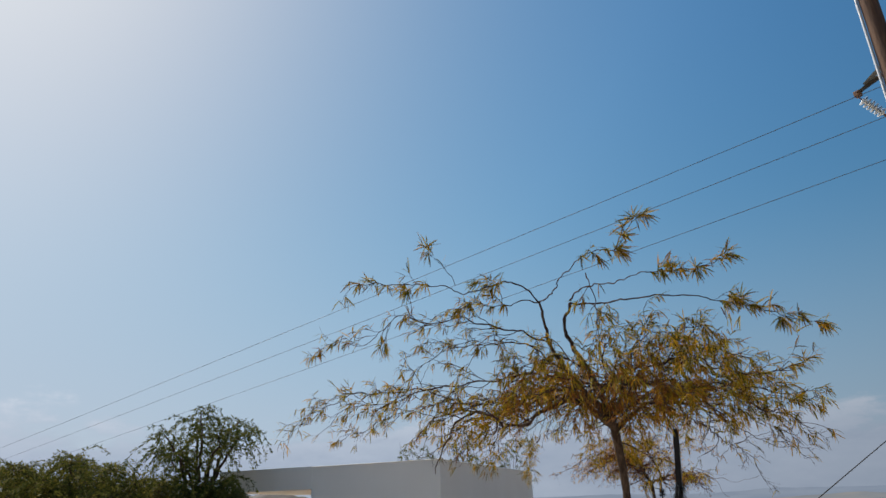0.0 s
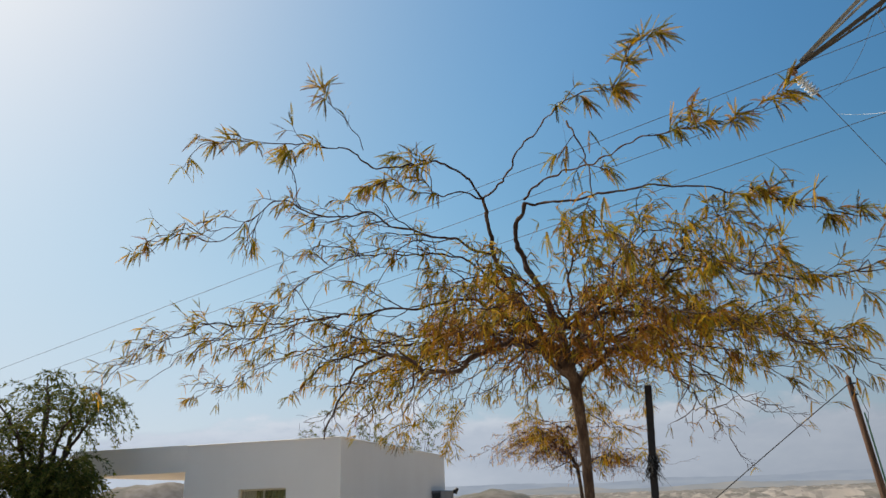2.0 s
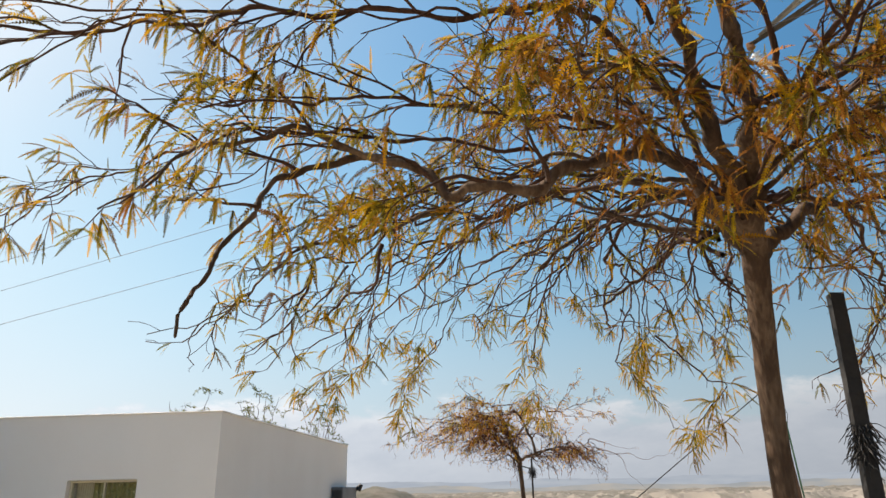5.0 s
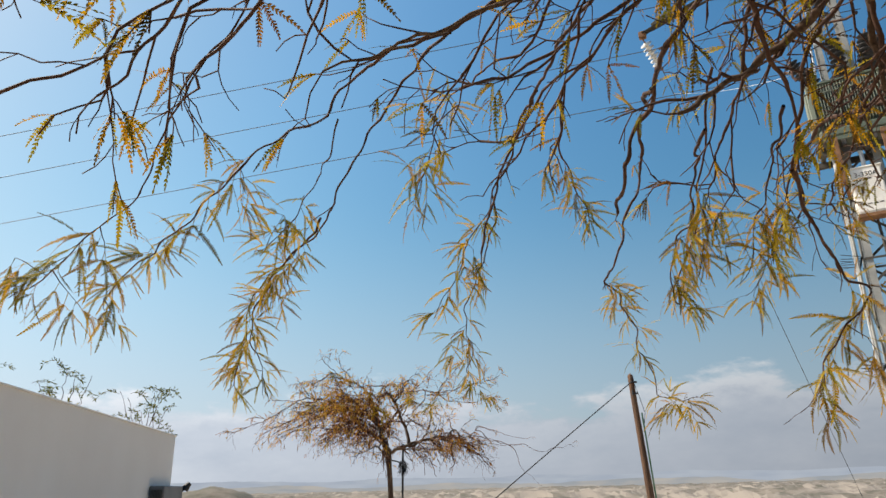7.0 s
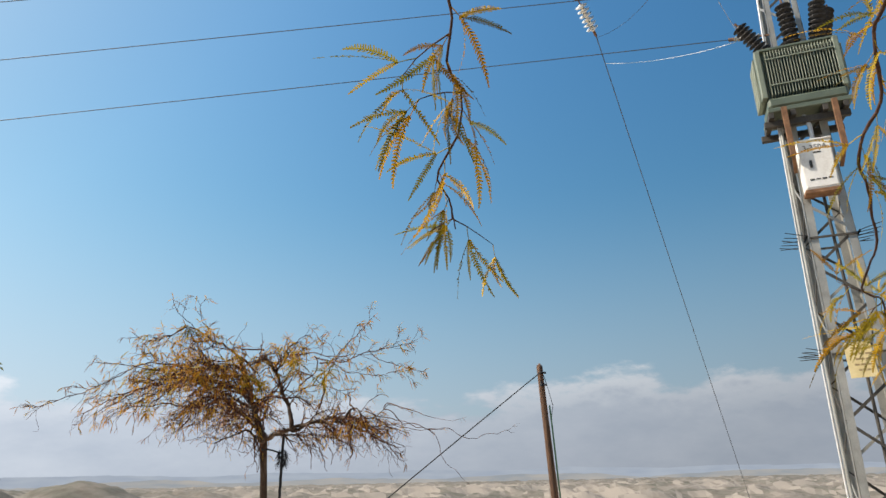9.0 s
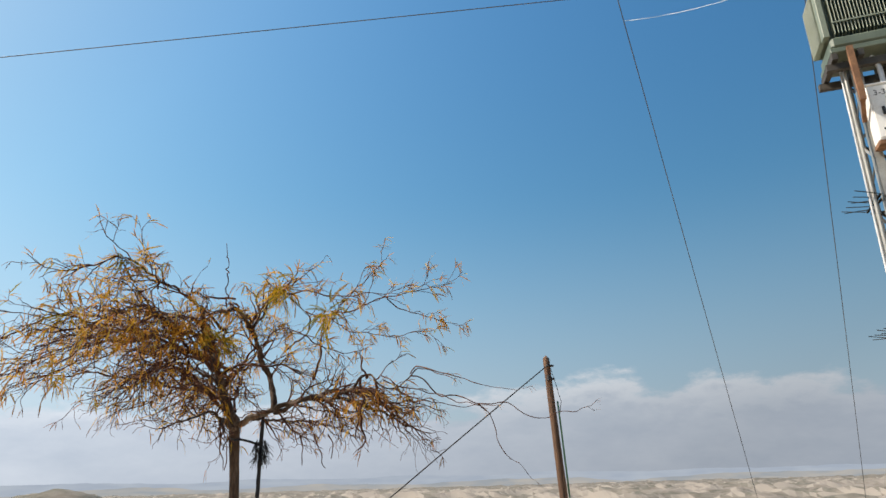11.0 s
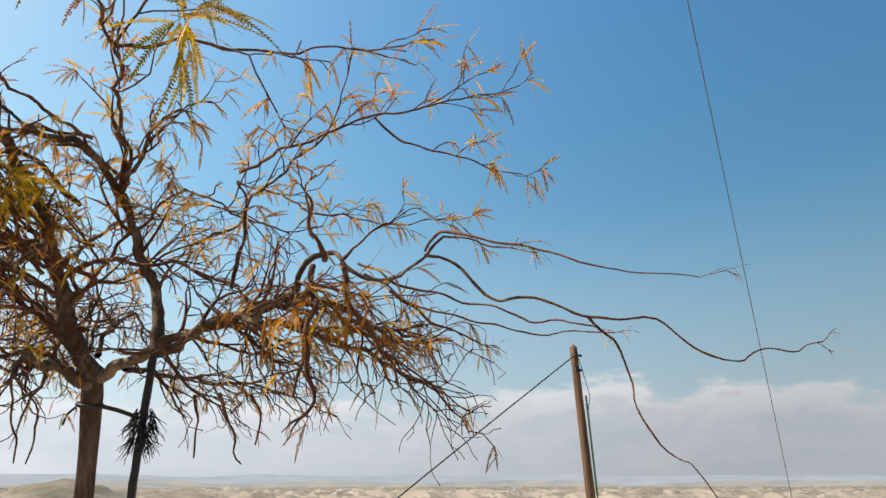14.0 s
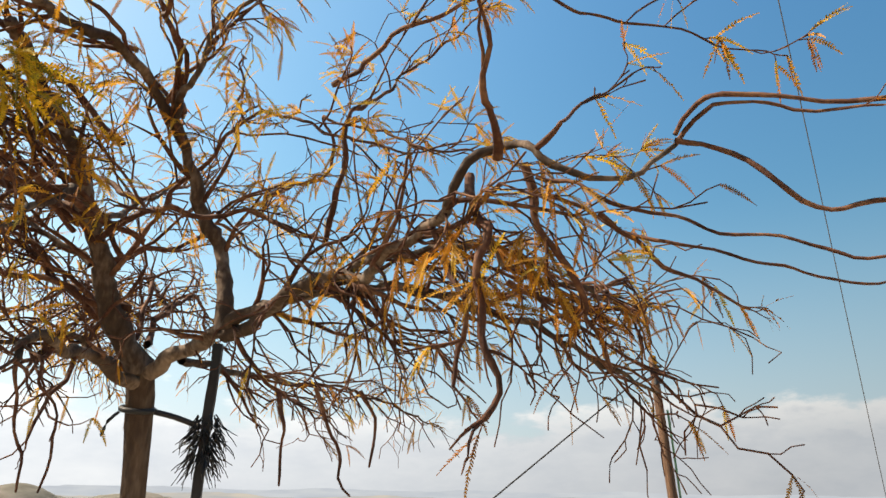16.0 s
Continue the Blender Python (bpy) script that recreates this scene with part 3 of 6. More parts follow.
# pale ground disc out of view, added to bounce warm light onto walls and leaves
y_v = [(0.0, 15.0, 0.04)] + [(32 * math.cos(2 * math.pi * k / 90), 15 + 32 * math.sin(2 * math.pi * k / 90), 0.04 if k % 2 else 0.037) for k in range(90)]
yard = raw("bounce_ground", y_v, [(0, 1 + k, 1 + (k + 1) % 90) for k in range(90)], GRAVEL)
tagged(yard, "unseen pale sandy ground added to bounce warm light upward", "ground", kind="structure")


def far_range(name, r, base, amp, seed, mat, label):
    v, f = [], []
    n = 720
    for k in range(n):
        a = 2 * math.pi * k / n
        h = base + amp * noise.fractal((math.cos(a) * 6 + seed, math.sin(a) * 6, seed), 1.0, 2.0, 6) + amp * 0.12 * noise.noise((math.cos(a) * 120, math.sin(a) * 120, seed))
        for z, q in ((-160, 1.0), (h * 0.4, 1.004), (h, 1.012)):
            v.append((r * q * math.cos(a), r * q * math.sin(a), z))
    for k in range(n):
        for j in (0, 1):
            a, b = 3 * k + j, 3 * ((k + 1) % n) + j
            f.append((a, b, b + 1, a + 1))
    ob = raw(name, v, f, mat, None, "", True)
    ob.visible_shadow = False
    return tagged(ob, label, "mountains", kind="structure")


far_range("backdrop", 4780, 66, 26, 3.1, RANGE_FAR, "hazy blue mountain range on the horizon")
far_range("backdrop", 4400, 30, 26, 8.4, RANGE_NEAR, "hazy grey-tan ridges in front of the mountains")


# ---- house ----
house = thing("house", (-0.53, 17.29, 0), "low white flat-roofed house with plastered walls and an open porch", "house", rz=-12.9)
# own axes: x to the right along the front, y back along the side


def plaster_wall(name, *boxes, label=""):
    bm = bmesh.new()
    for b in boxes:
        box(bm, *b)
    bmesh.ops.remove_doubles(bm, verts=bm.verts, dist=0.0005)
    return part(name, bm, PLASTER, house, label)


FT, ROOF, DEEP = 0.24, 2.60, 7.10
plaster_wall("front_wall", (-3.15, -2.0, 0, FT, -0.1, ROOF), (-2.0, -1.05, 0, FT, 1.79, ROOF), (-2.0, -1.05, 0, FT, -0.1, 0.85), (-1.05, 0, 0, FT, -0.1, ROOF))
plaster_wall("porch_beam", (-5.75, -3.152, 0, FT, 2.14, ROOF + 0.03))
plaster_wall("porch_pillar", (-5.75, -5.45, 0.002, FT, -0.1, 2.138))
plaster_wall("porch_pillar", (-5.75, -5.45, DEEP - FT, DEEP - 0.002, -0.1, 2.138))
plaster_wall("porch_roof", (-5.74, -3.17, FT + 0.002, DEEP, 2.143, 2.42))
plaster_wall("side_wall", (-FT, -0.001, FT + 0.001, DEEP, -0.1, ROOF - 0.005))
plaster_wall("porch_wall", (-3.149, -2.91, FT + 0.001, DEEP - FT, -0.1, ROOF - 0.2))
plaster_wall("back_wall", (-3.149, -FT - 0.001, DEEP - FT, DEEP - 0.001, -0.1, ROOF - 0.007))
plaster_wall("roof", (-2.90, -FT - 0.002, FT + 0.002, DEEP - FT - 0.002, 2.25, 2.40))
bm = bmesh.new()
for b in ((-3.16, 0.02, -0.02, FT + 0.02, ROOF + 0.001, ROOF + 0.022), (-FT - 0.02, 0.021, FT + 0.022, DEEP + 0.02, ROOF - 0.004, ROOF + 0.018)):
    box(bm, *b, 0.006)
part("parapet_cap", bm, PLASTER, house, "thin white parapet cap")
win = bpy.data.objects.new("window", None)
scene.collection.objects.link(win)
win.parent = house
bm = bmesh.new()
for b in ((-1.998, -1.968, 0.07, 0.13, 0.852, 1.788), (-1.082, -1.052, 0.07, 0.13, 0.852, 1.788), (-1.967, -1.083, 0.071, 0.129, 1.758, 1.787), (-1.967, -1.083, 0.071, 0.129, 0.853, 0.882), (-1.538, -1.518, 0.075, 0.125, 0.883, 1.757)):
    box(bm, *b, 0.004)
part("window_frame", bm, FRAME_TAN, win, "tan aluminium window frame")
for x0, x1 in ((-1.966, -1.539), (-1.517, -1.084)):
    bm = bmesh.new()
    box(bm, x0, x1, 0.097, 0.103, 0.884, 1.756)
    pane = part("pane", bm, GLASS, win)
    pane.visible_shadow = False
# wavy sheets added behind the panes; their colours imitate reflections in the glass
sheet_v, sheet_f = [], []
for k in range(61):
    x = -1.72 + 0.64 * k / 60
    for z in (0.86, 1.77):
        sheet_v.append((x, 0.165 + 0.014 * math.sin(k * 0.95), z))
sheet_f = [(2 * k, 2 * k + 2, 2 * k + 3, 2 * k + 1) for k in range(60)]
raw("window_reflection", sheet_v, sheet_f, REFLECTION, win, "mottled olive sheet behind the glass imitating a reflection", True)
raw("window_reflection", [(v[0] * 0.45 - 1.215, v[1] + 0.05, v[2]) for v in sheet_v], sheet_f, FRAME_TAN, win, "plain cream sheet behind the glass imitating a reflection", True)
bm = bmesh.new()
box(bm, -2.03, -1.02, -0.05, 0.068, 0.80, 0.849, 0.008)
part("window_sill", bm, PLASTER, win)

# air conditioner cabinet on the side wall, with a black bracket at its end
cab = thing("air_conditioner", (-0.53, 17.29, 0), "dark grey air conditioner cabinet fixed to the white wall", "air conditioner", rz=-12.9)
bm = bmesh.new()
box(bm, 0.004, 0.25, 5.75, 7.02, 0.95, 1.70, 0.015)
part("casing", bm, GREY_METAL, cab)
for k in range(8):
    bm = bmesh.new()
    box(bm, 0.04 + k * 0.024, 0.05 + k * 0.024, 5.735, 5.752, 1.02, 1.64)
    part("slat", bm, STEEL_DARK, cab)
for y0 in (5.9, 6.8):
    bm = bmesh.new()
    box(bm, 0.003, 0.24, y0, y0 + 0.04, 0.90, 0.949)
    box(bm, 0.003, 0.04, y0, y0 + 0.04, 0.60, 0.90)
    part("bracket", bm, BLACK, cab)
hook = thing("wall_lamp", (-0.53, 17.29, 0), "small black lamp on an arm at the wall end", "lamp", rz=-12.9)
bm = bmesh.new()
bar(bm, (0.20, 7.05, 1.60), (0.30, 7.07, 1.70), 0.05, 0.05)
part("arm", bm, BLACK, hook)
bm = bmesh.new()
bmesh.ops.create_cone(bm, cap_ends=True, segments=14, radius1=0.075, radius2=0.04, depth=0.14, matrix=Matrix.Translation((0.31, 7.07, 1.70)) @ Matrix.Rotation(radians(38), 4, "Y"))
part("lamp_head", bm, BLACK, hook)
low = thing("garden_wall", (-0.53, 17.29, 0), "low white plastered garden wall beyond the house", "wall", rz=-12.9)
bm = bmesh.new()
box(bm, -0.2, 0.9, 10.2, 10.4, -0.4, 1.36, 0.01)
part("wall", bm, PLASTER, low)


# ---- pylon with transformer ----
PY = (14.20, 19.06, 0.13)
PYR, PYS = -48.6, 0.915
pylon = thing("power_pylon", PY, "tall galvanised steel lattice pylon with cross bracing", "pylon", rz=PYR, size=PYS)


def half(z):
    return 0.52 - 0.155 * min(z, 9) / 9 - 0.07 * max(0, z - 9) / 6


TOPZ = 16.4
for sx in (-1, 1):
    for sy in (-1, 1):
        bm = bmesh.new()
        for z0, z1 in ((-0.2, 9.0), (9.0, TOPZ)):
            a, b = half(z0), half(z1)
            angle_iron(bm, (sx * a, sy * a, z0), (sx * b, sy * b, z1), 0.15 if z0 < 5 else 0.11, 0.016, (-sx, -sy))
        part("leg", bm, GALV, pylon)
levels = [0.0]
while levels[-1] < TOPZ - 0.7:
    levels.append(levels[-1] + 1.55 * half(levels[-1]) * 1.05)
for face in range(4):
    c, s = math.cos(face * math.pi / 2), math.sin(face * math.pi / 2)
    for j, (z0, z1) in enumerate(zip(levels, levels[1:])):
        a, b = half(z0) - 0.01, half(z1) - 0.01
        ends = ((-a, -a, z0), (b, -b, z1)) if (j + face) % 2 else ((a, -a, z0), (-b, -b, z1))
        bm = bmesh.new()
        p, q = [Vector((e[0] * c - e[1] * s, e[0] * s + e[1] * c, e[2])) for e in ends]
        bar(bm, p, q, 0.055, 0.012, Vector((s, -c, 0)))
        part("brace", bm, STEEL_DARK if (j + face) % 4 else GALV, pylon)
for z in (3.75, 6.1):
    for sx in (-1, 1):
        bm = bmesh.new()
        a = half(z) + 0.03
        for sy in (-1, 1):
            bar(bm, (sx * (a + 0.03), -a, z), (sx * (a + 0.03), a, z), 0.03, 0.03)
            for k in range(7):
                f = -a + 2 * a * k / 6
                bar(bm, (sx * a, f, z), (sx * (a + 0.42), f * 1.15, z + 0.10 - 0.05 * (k % 3)), 0.012, 0.012)
        part("climbing_guard", bm, STEEL_DARK, pylon, "spiked steel climbing guard")
for z in (6.1, 3.75):
    a = half(z) + 0.01
    for sy in (-1, 1):
        bm = bmesh.new()
        bar(bm, (-a, sy * a, z - 0.04), (a, sy * a, z - 0.04), 0.04, 0.04)
        part("guard_rail", bm, STEEL_DARK, pylon)
wire("conduit", [(-0.62, -0.42, -0.1), (-0.60, -0.42, 4), (-0.52, -0.42, 8.9)], 0.032, GALV, pylon)
wire("conduit", [(-0.66, -0.30, -0.1), (-0.64, -0.30, 4), (-0.54, -0.30, 9.0), (-0.44, -0.30, 12.0)], 0.022, WIRE_PALE, pylon)
wire("riser_cable", [(0.05, -0.40, 0), (0.04, -0.40, 4), (0.0, -0.36, 7.0)], 0.03, STEEL_DARK, pylon)
# cross arm towards the line
TIP = (-4.62, 1.74, 14.98)
for sy in (-1, 1):
    bm = bmesh.new()
    angle_iron(bm, (0.28, sy * 0.28, 15.0), (TIP[0], TIP[1] + sy * 0.05, TIP[2]), 0.11, 0.014, (0.0001 - 1, -sy))
    part("arm_beam", bm, STEEL_DARK, pylon)
    bm = bmesh.new()
    angle_iron(bm, (0.28, sy * 0.28, 16.1), (TIP[0] * 0.93, TIP[1] * 0.93 + sy * 0.05, TIP[2] + 0.10), 0.08, 0.012, (0.0001 - 1, -sy))
    part("arm_tie", bm, GALV, pylon)
    bm = bmesh.new()
    angle_iron(bm, (-0.28, sy * 0.28, 15.0), (2.9, -1.0 + sy * 0.06, 15.0), 0.1, 0.014, (1, -sy))
    part("arm_beam", bm, STEEL_DARK, pylon)
for k in range(9):
    f0, f1 = k / 9.5, (k + 0.8) / 9.5
    bm = bmesh.new()
    bar(bm, (0.25 + (TIP[0] - 0.25) * f0, TIP[1] * f0 - 0.28 * (1 - f0), 15.02 - 0.05 * f0), (0.25 + (TIP[0] - 0.25) * f1, TIP[1] * f1 + 0.28 * (1 - f1), 15.02 - 0.05 * f1), 0.04, 0.01)
    part("arm_lacing", bm, STEEL_DARK, pylon)
bm = bmesh.new()
box(bm, TIP[0] - 0.14, TIP[0] + 0.08, TIP[1] - 0.10, TIP[1] + 0.10, TIP[2] - 0.12, TIP[2] + 0.10, 0.02)
part("arm_tip", bm, RUST, pylon, "rusty end plate of the cross arm")

# platform below the transformer
for y in (-0.62, 0.05):
    bm = bmesh.new()
    box(bm, -0.86, 0.76, y - 0.05, y + 0.05, 8.52, 8.66, 0.006)
    part("platform_beam", bm, STEEL_DARK, pylon)
for x in (-0.72, -0.3, 0.3, 0.68):
    bm = bmesh.new()
    box(bm, x - 0.05, x + 0.05, -0.80, 0.15, 8.661, 8.795, 0.006)
    part("platform_bearer", bm, STEEL_DARK, pylon)
for sx in (-1, 1):
    bm = bmesh.new()
    box(bm, sx * 0.47 - 0.05, sx * 0.47 + 0.05, -0.86, -0.78, 7.75, 8.86)
    bar(bm, (sx * 0.47, -0.82, 7.8), (sx * 0.42, -0.45, 7.5), 0.07, 0.05)
    part("bracket", bm, RUST, pylon, "rusty upright bracket")

tr = thing("transformer", PY, "grey-green oil transformer with vertical cooling fins on the pylon platform", "transformer", rz=PYR, size=PYS)
TX0, TX1, TZ0, TZ1 = -0.77, 0.82, 8.80, 10.40
bm = bmesh.new()
box(bm, TX0 + 0.10, TX1 - 0.10, -0.62, 0.12, TZ0 + 0.10, TZ1 - 0.06, 0.02)
part("tank", bm, GREEN_PAINT, tr)
bm = bmesh.new()
box(bm, TX0, TX1, -0.80, 0.10, TZ0, TZ0 + 0.10, 0.012)
part("base_frame", bm, GREEN_PAINT, tr)
bm = bmesh.new()
box(bm, TX0 + 0.04, TX1 - 0.04, -0.80, 0.11, TZ0 + 0.101, TZ0 + 0.34, 0.05)
part("sump", bm, GREEN_PAINT, tr)
bm = bmesh.new()
box(bm, TX0 + 0.02, TX1 - 0.02, -0.74, 0.2, TZ1 - 0.059, TZ1, 0.012)
part("lid", bm, GREEN_PAINT, tr)
fin_me = None
for k in range(23):
    x = TX0 + 0.16 + k * (TX1 - TX0 - 0.32) / 22
    if fin_me is None:
        bm = bmesh.new()
        box(bm, -0.007, 0.007, -0.80, -0.621, TZ0 + 0.40, TZ1 - 0.12, 0.004)
        fin = part("fin", bm, FIN_PAINT, tr)
        fin_me = fin.data
    else:
        fin = new("fin", fin_me)
        fin.parent = tr
    fin.location = (x, 0, 0)
side_fin = None
for sx in (-1, 1):
    for k in range(13):
        if side_fin is None:
            bm = bmesh.new()
            box(bm, 0, 0.19, -0.007, 0.007, TZ0 + 0.40, TZ1 - 0.12, 0.004)
            fin = part("side_fin", bm, FIN_PAINT, tr)
            side_fin = fin.data
        else:
            fin = new("side_fin", side_fin)
            fin.parent = tr
        fin.location = (TX0 - 0.07 if sx < 0 else TX1 - 0.10, -0.56 + k * 0.05, 0)
for z in (TZ0 + 0.62, TZ1 - 0.34):
    bm = bmesh.new()
    box(bm, TX0 + 0.13, TX1 - 0.13, -0.815, -0.801, z, z + 0.028)
    part("fin_rail", bm, FIN_PAINT, tr)
for sx in (-1, 1):
    bm = bmesh.new()
    box(bm, sx * 0.76 - 0.055, sx * 0.76 + 0.055, -0.79, -0.6, TZ0 + 0.36, TZ1 - 0.06, 0.012)
    part("corner_plate", bm, FIN_PAINT, tr)


def ribbed(name, a, b, r_core, r_rib, ribs, mat, parent, label=""):
    """A stack of sheds on a rod from a to b."""
    a, b = Vector(a), Vector(b)
    d = (b - a).normalized()
    m = d.to_track_quat("Z", "Y").to_matrix().to_4x4()
    m.translation = a
    ln = (b - a).length
    prof = [(0, 0.0), (r_core, 0.0)]
    for k in range(ribs):
        z = ln * (k + 0.2) / ribs
        prof += [(r_core, z), (r_rib, z + ln / ribs * 0.22), (r_rib * 0.93, z + ln / ribs * 0.36), (r_core, z + ln / ribs * 0.6)]
    prof += [(r_core, ln), (0, ln)]
    seg = 14
    v, f = [], []
    for r, z in prof:
        for k in range(seg):
            t = 2 * math.pi * k / seg
            v.append(m @ Vector((r * math.cos(t), r * math.sin(t), z)))
    for i in range(len(prof) - 1):
        for k in range(seg):
            f.append((i * seg + k, i * seg + (k + 1) % seg, (i + 1) * seg + (k + 1) % seg, (i + 1) * seg + k))
    return raw(name, v, f, mat, parent, label, True)


for a, b in (((-0.50, -0.45, TZ1), (-0.98, -0.55, TZ1 + 0.80)), ((0.05, -0.45, TZ1), (-0.02, -0.55, TZ1 + 1.15)), ((0.50, -0.45, TZ1), (0.66, -0.55, TZ1 + 1.05)), ((0.64, -0.1, TZ1), (0.95, 0.0, TZ1 + 1.15))):
    bush = ribbed("bushing", a, b, 0.075, 0.175, 9, BLACK, tr, "black ribbed bushing insulator")
    d = (Vector(b) - Vector(a)).normalized()
    bm = bmesh.new()
    bar(bm, Vector(b), Vector(b) + d * 0.12, 0.035, 0.035)
    part("terminal", bm, RUST, bush)
bm = bmesh.new()
bmesh.ops.create_cone(bm, cap_ends=True, segments=18, radius1=0.19, radius2=0.19, depth=0.95, matrix=Matrix.Translation((0.2, 0.32, TZ1 + 0.34)) @ Matrix.Rotation(radians(90), 4, "Y"))
part("oil_tank", bm, GREEN_PAINT, tr)

panel = thing("switch_box", PY, "off-white steel switch box marked 3-350A on the pylon", "switch box", rz=PYR, size=PYS)
bm = bmesh.new()
box(bm, -0.36, 0.26, -0.72, -0.43, 6.98, 8.05, 0.012)
part("case", bm, BOX_PAINT, panel)
bm = bmesh.new()
box(bm, -0.335, 0.235, -0.735, -0.7205, 7.02, 8.01, 0.006)
door = part("door", bm, BOX_PAINT, panel)
bm = bmesh.new()
box(bm, -0.205, -0.155, -0.765, -0.7355, 7.44, 7.60, 0.008)
part("handle", bm, BLACK, door, "black handle")
bm = bmesh.new()
box(bm, -0.37, 0.27, -0.74, -0.42, 6.90, 6.979, 0.008)
part("base_tray", bm, RUST, panel, "rust-stained bottom tray")
bm = bmesh.new()
box(bm, -0.38, 0.28, -0.75, -0.42, 8.051, 8.08, 0.006)
part("rain_hood", bm, BOX_PAINT, panel)
wire("cable_pipe", [(-0.02, -0.60, 8.08), (-0.02, -0.60, 8.45), (-0.08, -0.55, 8.72)], 0.045, WIRE_PALE, panel)


def lettering(body, size, at, rot, mat, parent, name):
    cu = bpy.data.curves.new(name, "FONT")
    cu.body, cu.size, cu.extrude, cu.align_x = body, size, 0.002, "CENTER"
    tmp = new(name, cu)
    me = bpy.data.meshes.new_from_object(tmp.evaluated_get(bpy.context.evaluated_depsgraph_get()))
    bpy.data.objects.remove(tmp)
    ob = link_mesh(name, me, mat, parent)
    ob.matrix_local = pose(*at, *rot)
    return ob


lettering("3-350A", 0.15, (-0.05, -0.738, 7.84), (90, 0, 0), PRINT, panel, "lettering")
bm = bmesh.new()
box(bm, -0.10, 0.04, -0.739, -0.7355, 7.755, 7.79)
part("print_bar", bm, PRINT, panel)
for k in range(4):
    bm = bmesh.new()
    box(bm, -0.25 + k * 0.11, -0.17 + k * 0.11, -0.739, -0.7355, 7.16 + 0.012 * (k % 2), 7.20)
    part("print_bar", bm, PRINT, panel)

warn = thing("warning_sign", PY, "faded yellow warning sign wired to the pylon", "sign", rz=PYR, size=PYS)
bm = bmesh.new()
box(bm, -0.17, 0.28, -0.56, -0.555, 3.24, 3.90, 0.002, Matrix.Rotation(radians(-1.5), 4, "Y"))
part("plate", bm, SIGN_YELLOW, warn)
for z, w in ((3.76, 0.13), (3.66, 0.16), (3.56, 0.12), (3.46, 0.15), (3.36, 0.10)):
    for k in range(3):
        bm = bmesh.new()
        box(bm, 0.0 - w + k * w * 0.68, 0.0 - w + k * w * 0.68 + w * 0.55, -0.5625, -0.5602, z, z + 0.035)
        part("print_bar", bm, PRINT_BROWN, warn)

# insulator strings and lines
pm = Matrix.Translation(PY) @ Matrix.Rotation(radians(PYR), 4, "Z") @ Matrix.Scale(PYS, 4)


def at_pylon(x, y, z):
    return pm @ Vector((x, y, z))


OUT = Vector((0.75, 0.487, -0.447))
tip = at_pylon(TIP[0] - 0.05, TIP[1], TIP[2] - 0.12)
ins = thing("insulator_string", tip, "white porcelain disc insulators hanging from the cross arm", "insulator")
d0 = Vector((0.76, 0.30, -0.58)).normalized()
bm = bmesh.new()
bar(bm, (0, 0, 0), d0 * 0.16, 0.03, 0.03)
part("shackle", bm, RUST, ins)
for k in range(6):
    ribbed("disc", d0 * (0.16 + k * 0.135), d0 * (0.295 + k * 0.135), 0.055, 0.175, 1, PORCELAIN, ins)
end = d0 * 0.99
bm = bmesh.new()
bar(bm, d0 * 0.96, end + d0 * 0.16, 0.06, 0.04)
part("clamp", bm, RUST, ins)
start = tip + end + d0 * 0.15
line = wire("power_line", sagging(start, start + OUT * 95, 1.2), 0.012, WIRE)
tagged(line, "dark aluminium power line running down into the valley", "cable", group="power lines")
# conductors across the sky
HOOK = Vector((13.3, 20.75, 10.83)).lerp(at_pylon(-0.35, -0.3, 11.0), 0.6)
for k, (a, b) in enumerate((((14.9, 17.16, 11.97), (-76, 67.4, 3.2)), ((14.6, 18.45, 11.5), (-76, 71.9, 3.9)), (HOOK, (-76, 75.6, 3.7)))):
    w = wire("power_line", sagging(a, b, 0.25, 20), 0.0095, WIRE)
    tagged(w, "dark aluminium power line stretched from the pylon", "cable", group="power lines")
w = wire("power_line", sagging((14.5, 19.6, 13.4), (14.5 + 71, 19.6 + 44, -26), 1.0), 0.011, WIRE)
tagged(w, "dark aluminium power line running down into the valley", "cable", group="power lines")
pin = thing("strain_insulator", HOOK, "ribbed strain insulator at the end of a power line", "insulator")
far_end = at_pylon(-0.35, -0.3, 11.0) - HOOK
ribbed("sheds", (0, 0, 0), far_end * 0.75, 0.03, 0.06, 8, GALV, pin)
bm = bmesh.new()
bar(bm, far_end * 0.75, far_end, 0.03, 0.03)
bar(bm, (0, 0, 0), -far_end.normalized() * 0.12, 0.07, 0.05)
part("fitting", bm, RUST, pin)
for a, b, sag in ((start + OUT * 0.9, HOOK - Vector((0, 0, 0.08)), 0.15), (start + d0 * 0.05, at_pylon(-1.6, 0.5, 14.9), 0.5), (at_pylon(-0.92, -0.42, 10.98), at_pylon(-1.6, 0.4, 14.9), 0.3)):
    w = wire("jumper_wire", sagging(a, b, sag, 9), 0.0055, WIRE_PALE if sag < 0.2 else WIRE)
    tagged(w, "thin pale jumper wire looped between line and pylon", "cable", group="jumper wires")


# ---- timber pole with stay ----
pole = thing("utility_pole", (16.36, 30.6, 0), "weathered brown timber utility pole with a green conduit", "pole")
p = Pile()
pts = spline([(0.10, 0, -0.9), (0.0, 0, 0), (-0.12, 0, 1.5), (-0.36, 0, 5.22)], 0.25)
p.tube(pts, np.linspace(0.135, 0.10, len(pts)), 14, 0.02, np.random.default_rng(4))
p.mesh("post", TIMBER, pole)
wire("conduit", [(0.24, -0.05, -0.9), (0.10, -0.08, 0.5), (-0.06, -0.10, 3.0), (-0.12, -0.10, 3.9)], 0.03, GREEN_PIPE, pole)
